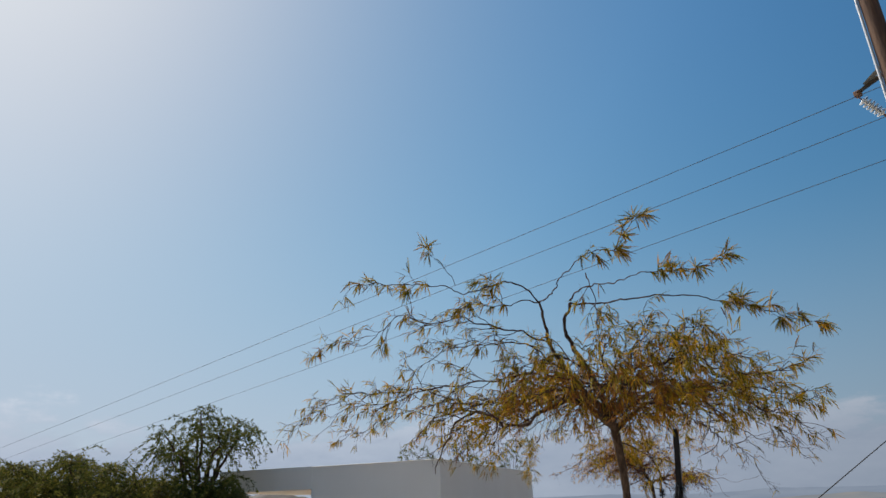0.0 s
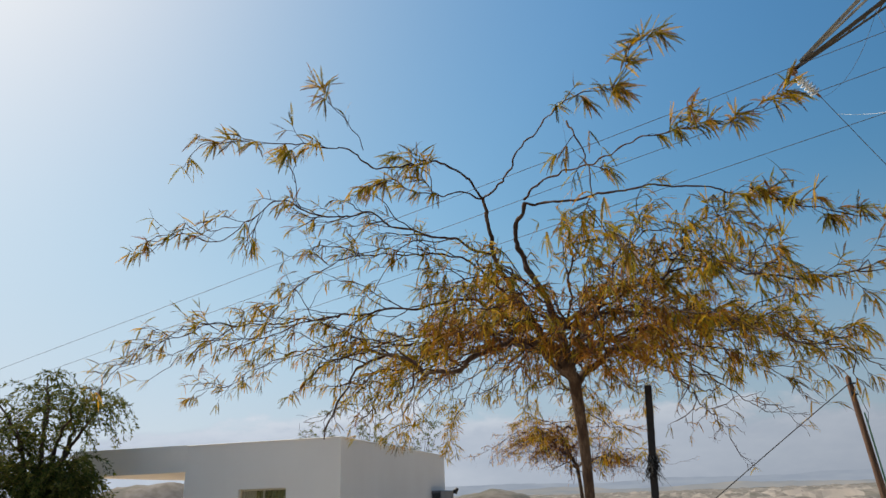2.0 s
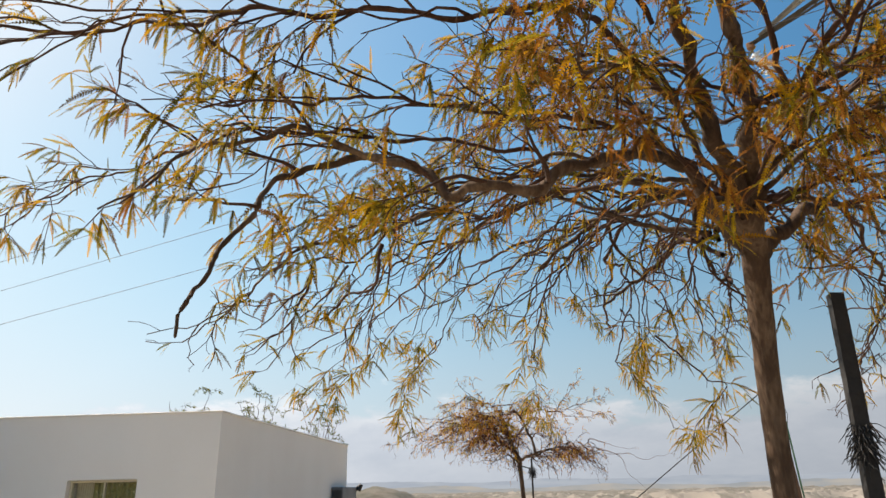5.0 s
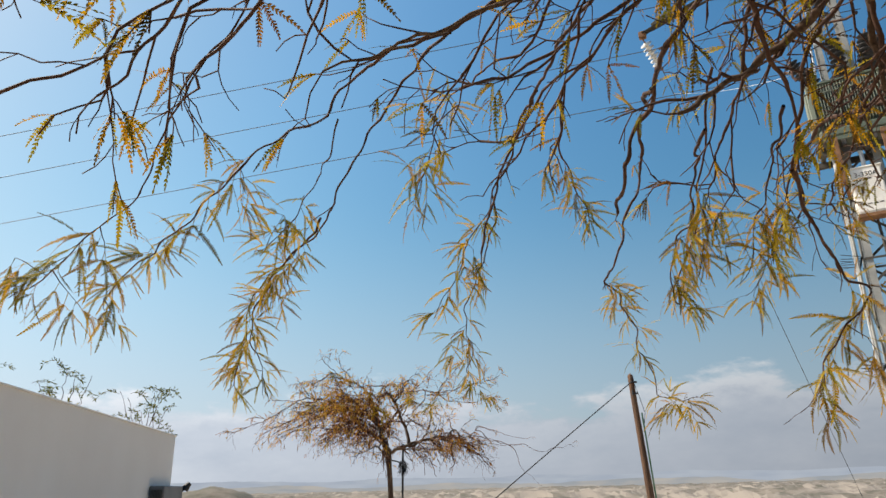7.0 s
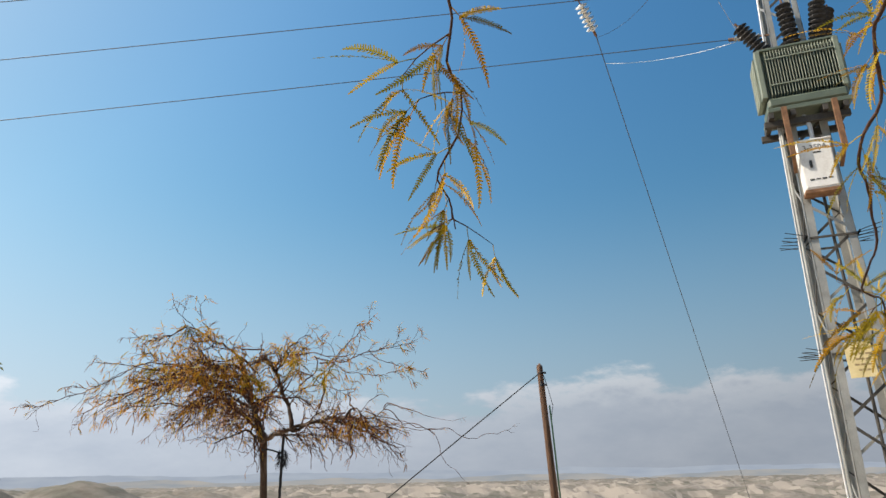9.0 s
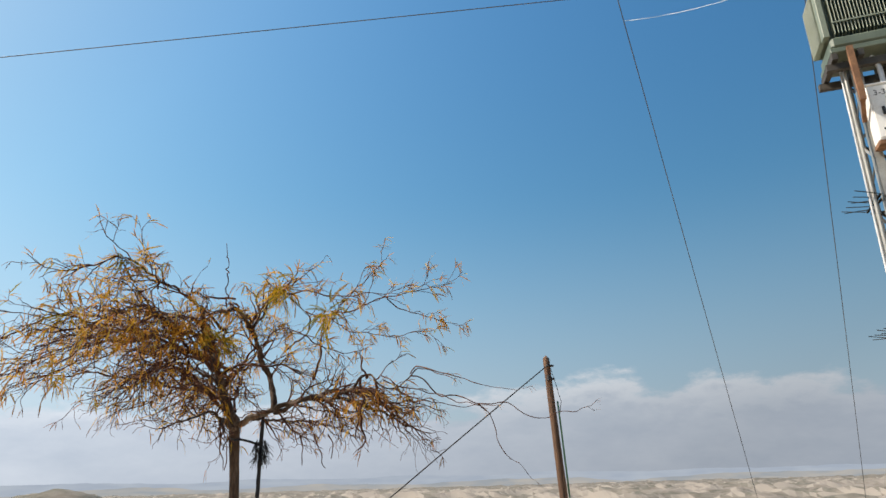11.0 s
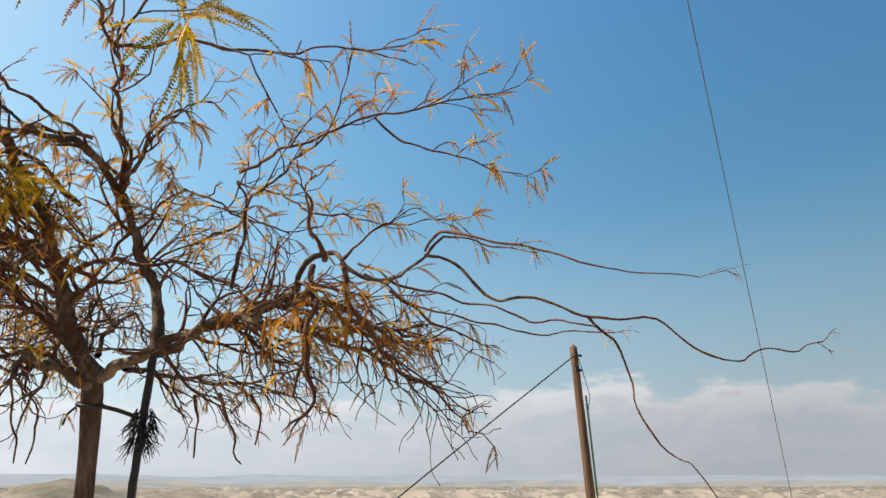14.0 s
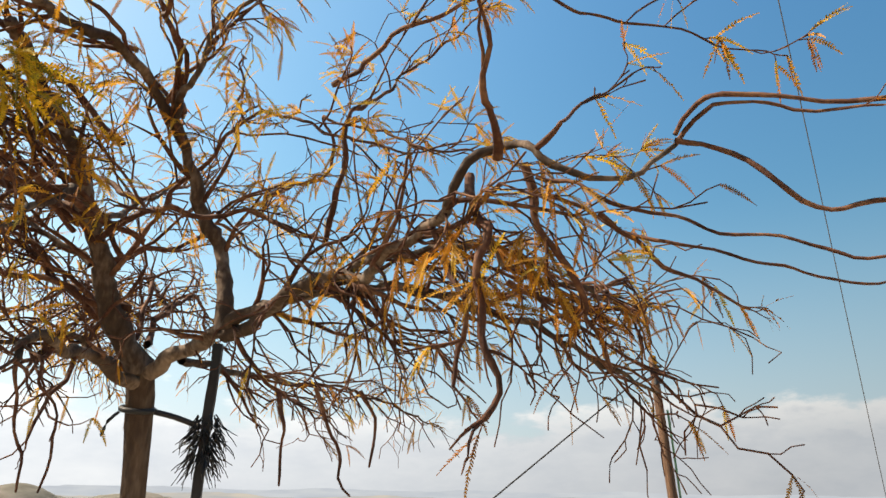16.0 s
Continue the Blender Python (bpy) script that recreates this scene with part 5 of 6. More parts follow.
for q, rad, habit in list(TREE_A.limbs):
    if habit.startswith("spray"):
        dress(TREE_A, q, rad, 1.0, 0.3, 0.10, 0.10, 0.02, 1, 0.085, 11)
    elif habit == "root":
        dress(TREE_A, q, rad, 1.5, 0.3, 0.1, 0.10, 0.06, 1, 0.08, 10)
    elif habit == "top":
        for b in branchlets(TREE_A, q, rad, 1.0, 0.55, 0.16, 0.02):
            dress(TREE_A, *b, 9, 0.2, 0.12, 0.08, 0.85, 2, 0.12, 15, 0.1, (3, 6))
        dress(TREE_A, q, rad, 11.0, 0.6 if rad[0] > 0.007 else 0.35, 0.12, 0.08, 0.85, 2, 0.12, 15, 0.1, (3, 6))
    elif habit == "side":
        for b in branchlets(TREE_A, q, rad, 5.0, 0.15, 0.2, 0.02, 0.15, 0.24, 0.9, 0.007):
            dress(TREE_A, *b, 7, 0.2, 0.10, 0.05, 0.6, 2, 0.10, 11, 0.15, (2, 4), 0.24, 0.05, 0.9, 1.2)
        dress(TREE_A, q, rad, 5, 0.3, 0.12, 0.05, 0.6, 2, 0.10, 11, 0.15, (2, 4), 0.24, 0.05, 0.9, 1.2)
    elif habit == "front":
        dress(TREE_A, q, rad, 7, 0.1, 0.14, 0.12, 0.6, 2, 0.12, 13, -0.1, (2, 4))
    elif habit == "path":
        for b in branchlets(TREE_A, q, rad, 5.5, 0.2, 0.36, 0.02, 0.4, 0.22, 0.85, 0.009):
            dress(TREE_A, *b, 8, 0.2, 0.14, 0.07, 0.6, 2, 0.10, 18, 0.05, (3, 5), 0.24, 0.05, 0.9, 1.2)
    elif habit == "layer" and q[:, 1].mean() > 10.25:
        for b in branchlets(TREE_A, q, rad, 4.8, 0.1, 0.42, 0.05, 0.1, 0.32, 1.0, 0.0115, 1.2):
            dress(TREE_A, *b, 5.5, 0.2, 0.19, 0.10, 0.17, 3, 0.10, 13, 0.0, (3, 5), 0.34, 0.1, 0.9, 1.35)
        dress(TREE_A, q, rad, 4.5, 0.3, 0.2, 0.10, 0.17, 3, 0.10, 13, 0.0, (3, 5), 0.34, 0.1, 0.9, 1.35)
    elif habit == "layer":
        for b in branchlets(TREE_A, q, rad, 6.5, 0.1, 0.40, 0.04, 0.1, 0.22, 1.0, 0.0085):
            dress(TREE_A, *b, 9, 0.15, 0.16, 0.07, 0.58, 3, 0.092, 14, 0.1, (2, 5), 0.26, 0.05, 0.9, 1.15)
        dress(TREE_A, q, rad, 6.5, 0.3, 0.18, 0.07, 0.58, 3, 0.092, 14, 0.1, (2, 5), 0.26, 0.05, 0.9, 1.15)
# thick hanging tufts
for at, count in (((2.67, 9.70, 2.48), 26), ((2.95, 9.70, 2.44), 24), ((2.48, 9.60, 2.58), 22), ((3.27, 9.70, 2.39), 22), ((2.26, 9.70, 2.39), 20), ((1.98, 9.60, 2.49), 18), ((2.86, 10.10, 2.41), 22), ((3.02, 9.40, 2.54), 18), ((1.08, 10.00, 2.39), 16), ((0.98, 9.90, 2.29), 12), ((1.20, 10.00, 2.42), 16), ((0.93, 9.90, 2.24), 8), ((1.30, 10.00, 2.49), 12), ((2.22, 7.50, 2.61), 8), ((2.34, 7.50, 2.53), 7), ((2.17, 7.55, 2.55), 7), ((2.39, 7.75, 3.00), 5), ((2.44, 7.70, 2.46), 7), ((3.16, 8.10, 2.83), 10), ((2.98, 8.10, 2.79), 10), ((3.41, 8.10, 3.00), 7), ((1.91, 9.00, 2.70), 30), ((2.78, 8.60, 2.81), 13), ((3.06, 8.60, 2.43), 16), ((2.96, 8.90, 2.56), 18), ((2.84, 8.30, 2.84), 11), ((3.23, 8.40, 2.81), 11), ((2.80, 9.20, 2.40), 20), ((2.27, 9.30, 2.44), 22), ((1.58, 9.20, 2.43), 14), ((2.65, 8.90, 3.05), 18), ((2.98, 9.10, 2.38), 24)):
    for _ in range(int(count * (1.5 if at[2] < 2.6 and at[1] > 8.7 else 1.0))):
        h = TREE_A.rng.standard_normal(3) * np.array((1, 1, 0.6)) + np.array((0, 0, -0.3))
        spot = np.array(at) + TREE_A.rng.normal(0, 0.07, 3)
        pile = TREE_A.dry if TREE_A.rng.random() < TREE_A.withered(spot) else TREE_A.leaves
        leaf_on(pile, spot, h, TREE_A.rng, 0.11, 15, (2, 4), 0.7)
for name, pile, mat in (("twig_mass", TREE_A.twigs, TWIG), ("foliage", TREE_A.leaves, LEAF), ("withered_foliage", TREE_A.dry, LEAF_BROWN)):
    tagged(pile.mesh(name, mat, TREE_A.top), kind="stuff")

# single leaves of the hanging sprays
LEAF_KINDS = []
for k in range(8):
    rng = np.random.default_rng(100 + k)
    pl = Pile()
    stalk = np.array([(0, 0, 0), (0.012, 0, -0.004), (0.028, 0, -0.012)])
    pl.tube(stalk, np.array([0.0012, 0.001, 0.0008]), 3)
    for _ in range(3 + k % 2):
        aim = np.array((1.0, rng.normal(0, 0.6), rng.normal(0.05, 0.35)))
        v, f = feather(stalk[-1], aim, rng.uniform(0.085, 0.13), 21, rng, rng.uniform(0.5, 1.2), 0.068)
        pl.add(v, f)
    ob = pl.mesh("leaf", LEAF_GOLD, TREE_A.top)
    LEAF_KINDS.append(ob.data)
    bpy.data.objects.remove(ob)


def hang_leaves(tree, q, gaps, start=0.0, stop=1.0, rng=None):
    """Sets single leaves along a hanging twig."""
    arc = np.concatenate([[0], np.cumsum(np.linalg.norm(np.diff(q, axis=0), axis=1))])
    s = arc[-1] * start
    while s < arc[-1] * stop + 0.001:
        i = min(int(np.searchsorted(arc, s)), len(q) - 1)
        tan = unit(q[min(i + 1, len(q) - 1)] - q[max(i - 1, 0)])
        out = rng.standard_normal(3)
        out = unit(out - tan * (out @ tan))
        x = Vector(unit(tan * 0.5 + out * 0.95 + np.array((0, 0, -0.3))))
        y = Vector((0, 0, 1)).cross(x).normalized()
        m = Matrix((x, y, x.cross(y))).transposed().to_4x4()
        m.translation = q[i]
        ob = new("leaf", LEAF_KINDS[int(rng.integers(0, len(LEAF_KINDS)))])
        ob.parent = tree.top
        ob.matrix_world = m @ Matrix.Rotation(rng.uniform(-0.6, 0.6), 4, "X") @ Matrix.Scale(rng.uniform(0.8, 1.2), 4)
        s += gaps * rng.uniform(0.4, 1.6)


leaf_rng = np.random.default_rng(77)
for q, rad, habit in TREE_A.limbs:
    if habit.startswith("spray"):
        spans = [float(v) for v in habit.split()[1:]]
        for f0, f1 in zip(spans[::2], spans[1::2]):
            hang_leaves(TREE_A, q, 0.034, f0, f1, leaf_rng)
        for k in range(3):
            i = min(len(q) - 1, int(len(q) * (spans[-2] + (spans[-1] - spans[-2]) * (k + leaf_rng.random()) / 3)))
            w = wander(q[i], leaf_rng.standard_normal(3) + np.array((0, 0, -0.4)), leaf_rng.uniform(0.06, 0.14), leaf_rng, 0.16, 0.2, 0.03)
            pl = Pile()
            pl.tube(w, np.linspace(0.0018, 0.0008, len(w)), 4)
            pl.mesh("twig", TWIG, TREE_A.top)
            hang_leaves(TREE_A, w, 0.028, 0.3, rng=leaf_rng)

# ---- second tree, nearly bare ----
TREE_B = Tree(thing("mesquite_tree", (0, 0, 0), "spreading mesquite tree with bare brown twigs and few golden leaves", "tree", "mesquite trees"), 23, (3.97, 19.59, 0))
TREE_B.bark, TREE_B.bark_thin = BARK_PALE, TWIG_RED
p = Pile()
pts = spline([(4.06, 19.66, -0.1), (4.05, 19.66, 0.6), (4.03, 19.65, 1.4), (3.995, 19.64, 1.9), (3.972, 19.60, 2.08)], 0.06)
p.tube(pts, np.interp(np.linspace(0, 1, len(pts)), [0, 0.1, 0.85, 1], [0.056, 0.042, 0.0355, 0.044]), 16, 0.025, TREE_B.rng)
TREE_B.leafy = lambda p: 0.2 if p[2] < 2.0 else 1.9 if p[0] > 4.3 and p[2] < 2.32 else (1.8 if p[2] > 2.45 and p[1] < 19.5 else 0.8)
TREE_B.withered = lambda p: 0.75 if p[0] > 4.38 and p[2] < 2.3 else 0.3
p.mesh("trunk", BARK, TREE_B.top)
limb(TREE_B, "high", 0.039, 0.0162, (3.97, 19.55, 2.04), (3.88, 19.5, 2.19), (3.8, 19.45, 2.38), (3.74, 19.4, 2.54), (3.67, 19.3, 2.66), (3.62, 19.2, 2.7), (3.57, 19.1, 2.76), (3.55, 19, 2.77))
limb(TREE_B, "arm", 0.0255, 0.0036, (4, 19.53, 2.04), (4.1, 19.35, 2.1), (4.18, 19.15, 2.13), (4.26, 18.95, 2.16), (4.32, 18.8, 2.17), (4.37, 18.65, 2.14), (4.38, 18.5, 2.15), (4.41, 18.4, 2.17), (4.39, 18.25, 2.18), (4.44, 18.2, 2.23), (4.45, 18.12, 2.2), (4.5, 18.08, 2.15), (4.57, 18.05, 2.15), (4.62, 18.04, 2.17), (4.67, 18.04, 2.22))
limb(TREE_B, "reach", 0.0042, 0.0019, (4.67, 18.04, 2.22), (4.68, 18, 2.26), (4.69, 17.95, 2.25), (4.76, 17.9, 2.24), (4.8, 17.8, 2.19))
limb(TREE_B, "reach", 0.0048, 0.0019, (4.66, 18.03, 2.22), (4.72, 18, 2.2), (4.78, 17.93, 2.11), (4.87, 17.85, 2.08), (4.98, 17.76, 2.03), (5.14, 17.72, 2.04), (5.25, 17.7, 1.98), (5.43, 17.69, 1.95), (5.59, 17.68, 1.99), (5.79, 17.66, 2.03))
limb(TREE_B, "reach", 0.0040, 0.0013, (4.98, 17.76, 2.03), (5.05, 17.75, 1.96), (5.09, 17.74, 1.87), (5.14, 17.72, 1.73), (5.22, 17.7, 1.67), (5.29, 17.68, 1.59))
limb(TREE_B, "reach", 0.0050, 0.0013, (4.66, 18.03, 2.23), (4.68, 18, 2.27), (4.72, 17.9, 2.25), (4.87, 17.75, 2.17), (5, 17.6, 2.11), (5.09, 17.5, 2.08))
limb(TREE_B, "high", 0.025, 0.0108, (4.16, 19.2, 2.11), (4.14, 19.25, 2.3), (4.09, 19.27, 2.43), (4.05, 19.26, 2.5), (3.99, 19.2, 2.62), (3.92, 19.15, 2.72), (3.88, 19.1, 2.75), (3.78, 19, 2.78), (3.7, 18.9, 2.74), (3.63, 18.8, 2.71))
limb(TREE_B, "high", 0.0125, 0.0054, (3.95, 19.15, 2.69), (3.98, 19, 2.77), (4, 19, 2.88), (4.06, 18.95, 2.95), (4.09, 18.9, 2.96))
limb(TREE_B, "high", 0.0234, 0.0072, (3.96, 19.55, 2.01), (3.86, 19.4, 2.04), (3.8, 19.2, 2.03), (3.75, 19, 2.01), (3.74, 18.9, 1.94))
limb(TREE_B, "high", 0.0125, 0.0045, (3.74, 19.4, 2.54), (3.68, 19.1, 2.35), (3.68, 18.8, 2.18))
limb(TREE_B, "high", 0.0109, 0.0045, (3.66, 19.3, 2.68), (3.62, 19.1, 2.54), (3.61, 18.9, 2.44))
limb(TREE_B, "high", 0.0109, 0.0054, (3.8, 19.4, 2.39), (3.88, 19.3, 2.43), (3.96, 19.2, 2.43), (4.06, 19.2, 2.44), (4.16, 19.1, 2.42), (4.28, 19, 2.35))
limb(TREE_B, "thin", 0.0086, 0.0027, (4.44, 18.2, 2.22), (4.37, 18.1, 2.25), (4.35, 18.05, 2.31), (4.3, 18, 2.33))
limb(TREE_B, "thin", 0.0078, 0.0027, (4.34, 18.9, 2.3), (4.34, 18.8, 2.41), (4.34, 18.76, 2.57), (4.48, 18.9, 2.78), (4.62, 18.95, 2.97), (4.75, 18.9, 3.11), (4.87, 18.9, 3.26))
limb(TREE_B, "thin", 0.0055, 0.0018, (4.45, 18.1, 2.19), (4.47, 18.05, 2.21), (4.54, 18.1, 2.29), (4.6, 18.1, 2.33))
limb(TREE_B, "none", 0.0078, 0.0018, (3.97, 19.3, 2.78), (3.75, 18.9, 2.79), (3.61, 18.5, 2.68), (3.54, 18.2, 2.67), (3.49, 17.98, 2.71), (3.44, 17.75, 2.68), (3.38, 17.53, 2.68), (3.37, 17.5, 2.72))
limb(TREE_B, "thin", 0.0086, 0.0027, (3.82, 19.2, 2.91), (3.65, 19.2, 2.91), (3.45, 19, 2.86), (3.24, 18.85, 2.83), (3.05, 18.7, 2.76))
limb(TREE_B, "thin", 0.0055, 0.0018, (3.24, 18.85, 2.83), (3.19, 18.6, 2.86), (3.11, 18.2, 2.78), (3.07, 18.1, 2.78))
limb(TREE_B, "thin", 0.0086, 0.0027, (3.97, 19.25, 2.77), (3.89, 18.7, 2.75), (3.84, 18.16, 2.68), (3.74, 17.8, 2.6), (3.7, 17.57, 2.56))
limb(TREE_B, "thin", 0.0047, 0.0018, (3.84, 18.16, 2.68), (3.9, 18, 2.74), (3.96, 17.9, 2.79))
limb(TREE_B, "thin", 0.0062, 0.0018, (3.84, 18.2, 2.7), (3.98, 18.1, 2.7), (4.14, 18, 2.67), (4.35, 17.9, 2.68), (4.48, 17.8, 2.7))
limb(TREE_B, "thin", 0.0078, 0.0018, (4.24, 19.3, 2.57), (4.42, 19.4, 2.72), (4.47, 19.4, 2.86), (4.4, 19.3, 2.9), (4.56, 19.2, 2.83), (4.69, 19, 2.7), (5, 18.9, 2.68), (5.29, 18.8, 2.73))
limb(TREE_B, "thin", 0.0078, 0.0018, (4.33, 18.9, 2.76), (4.43, 18.5, 2.72), (4.57, 18.4, 2.78), (4.7, 18.3, 2.82), (4.84, 18.2, 2.84), (5.06, 18.1, 2.92))
limb(TREE_B, "thin", 0.0047, 0.0018, (4.66, 18.4, 2.83), (4.73, 18.35, 2.75), (4.9, 18.25, 2.67), (5.1, 18.16, 2.62))
limb(TREE_B, "low", 0.0203, 0.0036, (4.16, 19.2, 2.1), (4.32, 18.95, 2.17), (4.49, 18.75, 2.15), (4.67, 18.6, 2.08), (4.81, 18.5, 1.99), (5, 18.5, 1.92))
limb(TREE_B, "low", 0.014, 0.0036, (4.32, 18.95, 2.17), (4.43, 18.6, 2.19), (4.61, 18.4, 2.12), (4.93, 18.43, 2.05))
limb(TREE_B, "low", 0.0078, 0.0027, (4.63, 18.5, 2.12), (4.82, 18.4, 2.03))
limb(TREE_B, "low", 0.014, 0.0036, (4.08, 19.5, 2.08), (4.43, 19.9, 2.11), (4.83, 20.1, 2.12), (5.21, 20.2, 2.02))
limb(TREE_B, "low", 0.014, 0.0036, (3.91, 19.6, 2.05), (3.76, 19.5, 2.12), (3.64, 19.4, 2.07), (3.51, 19.3, 2.02), (3.38, 19.2, 1.97))
limb(TREE_B, "low", 0.0125, 0.0036, (3.79, 19.5, 2.34), (3.61, 19.6, 2.47), (3.5, 19.74, 2.49), (3.3, 19.8, 2.38), (3.12, 19.8, 2.21))
limb(TREE_B, "low", 0.0101, 0.0036, (3.72, 19.4, 2.53), (3.47, 19.2, 2.44), (3.29, 19, 2.32), (3.13, 18.9, 2.26))
limb(TREE_B, "high", 0.0109, 0.0036, (3.92, 19.4, 2.4), (3.58, 19.2, 2.49), (3.29, 19, 2.53), (3.01, 18.8, 2.54), (2.76, 18.7, 2.56), (2.57, 18.6, 2.57))
limb(TREE_B, "high", 0.0109, 0.0036, (3.82, 19.4, 2.7), (3.48, 19.2, 2.89), (3.24, 19, 2.94), (3, 18.8, 3), (2.85, 18.7, 2.89), (2.63, 18.6, 2.79))
limb(TREE_B, "high", 0.0109, 0.0036, (3.92, 19.5, 2.22), (3.59, 19.5, 2.28), (3.24, 19.5, 2.34), (2.86, 19.5, 2.35), (2.58, 19.5, 2.3))
limb(TREE_B, "high", 0.0101, 0.0036, (3.89, 19.5, 2.57), (3.59, 19.8, 2.77), (3.17, 20.1, 2.8), (2.75, 20.3, 2.72))
limb(TREE_B, "straw", 0.0094, 0.0054, (4.44, 18.3, 2.23), (4.43, 18.25, 2.14), (4.4, 18.2, 2.04), (4.41, 18.2, 1.95), (4.43, 18.2, 1.88), (4.44, 18.2, 1.84), (4.41, 18.2, 1.8))
limb(TREE_B, "straw", 0.0078, 0.0036, (4.41, 18.4, 2.17), (4.42, 18.35, 2.07), (4.44, 18.3, 2), (4.42, 18.3, 1.92), (4.41, 18.3, 1.86))
limb(TREE_B, "straw", 0.0078, 0.0036, (4.49, 18.2, 2.22), (4.52, 18.2, 2.13), (4.56, 18.2, 2.06), (4.62, 18.25, 2.01), (4.7, 18.3, 1.97), (4.72, 18.3, 1.91))
limb(TREE_B, "reach", 0.0045, 0.0025, (4.58, 18.3, 2.26), (4.64, 18.2, 2.19), (4.76, 18.15, 2.16), (4.88, 18.1, 2.12), (4.96, 18, 2.08), (5.03, 17.8, 2.02))
limb(TREE_B, "reach", 0.0040, 0.0019, (4.6, 18.3, 2.23), (4.7, 18.2, 2.14), (4.81, 18.1, 2.08), (4.95, 18.05, 2.05), (5.1, 18, 2.05), (5.2, 17.9, 2.04))
limb(TREE_B, "reach", 0.0056, 0.0025, (4.64, 18.2, 2.16), (4.74, 18.2, 2.11), (4.84, 18.2, 2.06), (4.97, 18.2, 2.03))
limb(TREE_B, "none", 0.0047, 0.0027, (3.76, 19.1, 2.03), (3.78, 19.1, 1.92), (3.82, 19.1, 1.83), (3.81, 19.1, 1.7))
limb(TREE_B, "none", 0.0047, 0.0027, (3.73, 19, 1.97), (3.74, 19, 1.86), (3.77, 19, 1.78), (3.78, 19, 1.7))
limb(TREE_B, "none", 0.0055, 0.0027, (4.26, 18.9, 1.92), (4.28, 18.9, 1.83), (4.28, 18.9, 1.72))
limb(TREE_B, "none", 0.0055, 0.0027, (4.32, 18.8, 1.92), (4.37, 18.8, 1.81), (4.38, 18.8, 1.73), (4.41, 18.8, 1.7))
limb(TREE_B, "none", 0.0055, 0.0027, (4.42, 18.8, 1.92), (4.46, 18.8, 1.85), (4.45, 18.8, 1.76))
limb(TREE_B, "high", 0.0101, 0.0036, (3.69, 19.37, 2.66), (3.42, 19.2, 2.62), (3.21, 19, 2.53), (3.1, 18.9, 2.46))
limb(TREE_B, "high", 0.0094, 0.0036, (3.65, 19.3, 2.75), (3.4, 19, 2.69), (3.2, 18.8, 2.61), (3.02, 18.7, 2.49))
limb(TREE_B, "high", 0.0125, 0.0036, (3.79, 19.5, 2.47), (3.93, 20, 2.81), (4.12, 20.4, 3.07), (4.54, 20.8, 3.2))
limb(TREE_B, "high", 0.0125, 0.0036, (3.95, 19.6, 2.08), (3.87, 20.1, 2.32), (3.78, 20.6, 2.47), (3.68, 21, 2.45))
crown_limbs(TREE_B, "high", (3.78, 19.42, 2.45), 1.95, 8, 2.72, 2.30, 0.0085, 2.35, 1.75)
crown_limbs(TREE_B, "low", (3.92, 19.6, 2.15), 1.2, 6, 2.5, 2.15, 0.011, 0.9, 2.4)
crown_limbs(TREE_B, "high", (3.85, 19.45, 2.35), 1.2, 4, 2.7, 2.45, 0.010)
for q, rad, habit in list(TREE_B.limbs):
    if habit == "reach":
        dress(TREE_B, q, rad, 3.0, 0.8, 0.07, 0.0, 0.3, 2, 0.05, 8, 0.1, (1, 2), 0.15, 0.75, 0.5)
    elif habit == "thin":
        for b in branchlets(TREE_B, q, rad, 6.5, 0.2, 0.24, 0.0, 0.1, 0.26, 1.0, 0.0062, 1.2):
            dress(TREE_B, *b, 7, 0.2, 0.09, 0.04, 0.38, 2, 0.085, 13, 0.1, (1, 3), 0.2, 0.12, 0.6, 1.6)
        dress(TREE_B, q, rad, 5, 0.5, 0.10, 0.03, 0.42, 2, 0.085, 13, 0.1, (1, 3), 0.2, 0.12, 0.6, 1.6)
    elif habit == "none":
        continue
    elif habit == "straw":
        dress(TREE_B, q, rad, 13, 0.0, 0.12, 0.12, 0.6, 2, 0.085, 20, 0.05, (2, 4), 0.24, 0.05, 1.3, 1.0)
    elif habit in ("low", "arm"):
        for b in branchlets(TREE_B, q, rad, 10.0, 0.12, 0.34, 0.07, 0.0, 0.28, 0.75 if habit == "arm" else 0.9, 0.0085, 1.5):
            dress(TREE_B, *b, 15, 0.1, 0.20, 0.14, 0.24, 3, 0.075, 18, 0.05, (1, 3), 0.42, 0.05, 1.1, 1.4)
        keep = int(len(q) * (0.65 if habit == "arm" else 1.0))
        dress(TREE_B, q[:keep], rad[:keep], 11, 0.15, 0.24, 0.14, 0.24, 3, 0.075, 18, 0.05, (1, 3), 0.42, 0.05, 1.1, 1.4)
    else:
        for b in branchlets(TREE_B, q, rad, 8.0, 0.15, 0.38, 0.02, 0.03, 0.26, 1.0, 0.0082, 1.2):
            dress(TREE_B, *b, 11, 0.15, 0.15, 0.05, 0.36, 2, 0.085, 18, 0.0, (1, 3), 0.4, 0.05, 1.0, 1.25)
        dress(TREE_B, q, rad, 8, 0.25, 0.17, 0.05, 0.36, 2, 0.085, 18, 0.0, (1, 3), 0.4, 0.05, 1.0, 1.25)
for name, pile, mat in (("twig_mass", TREE_B.twigs, TWIG_RED), ("foliage", TREE_B.leaves, LEAF_DRY), ("withered_foliage", TREE_B.dry, LEAF_BROWN)):
    tagged(pile.mesh(name, mat, TREE_B.top), kind="stuff")
tuft_rng = np.random.default_rng(5)
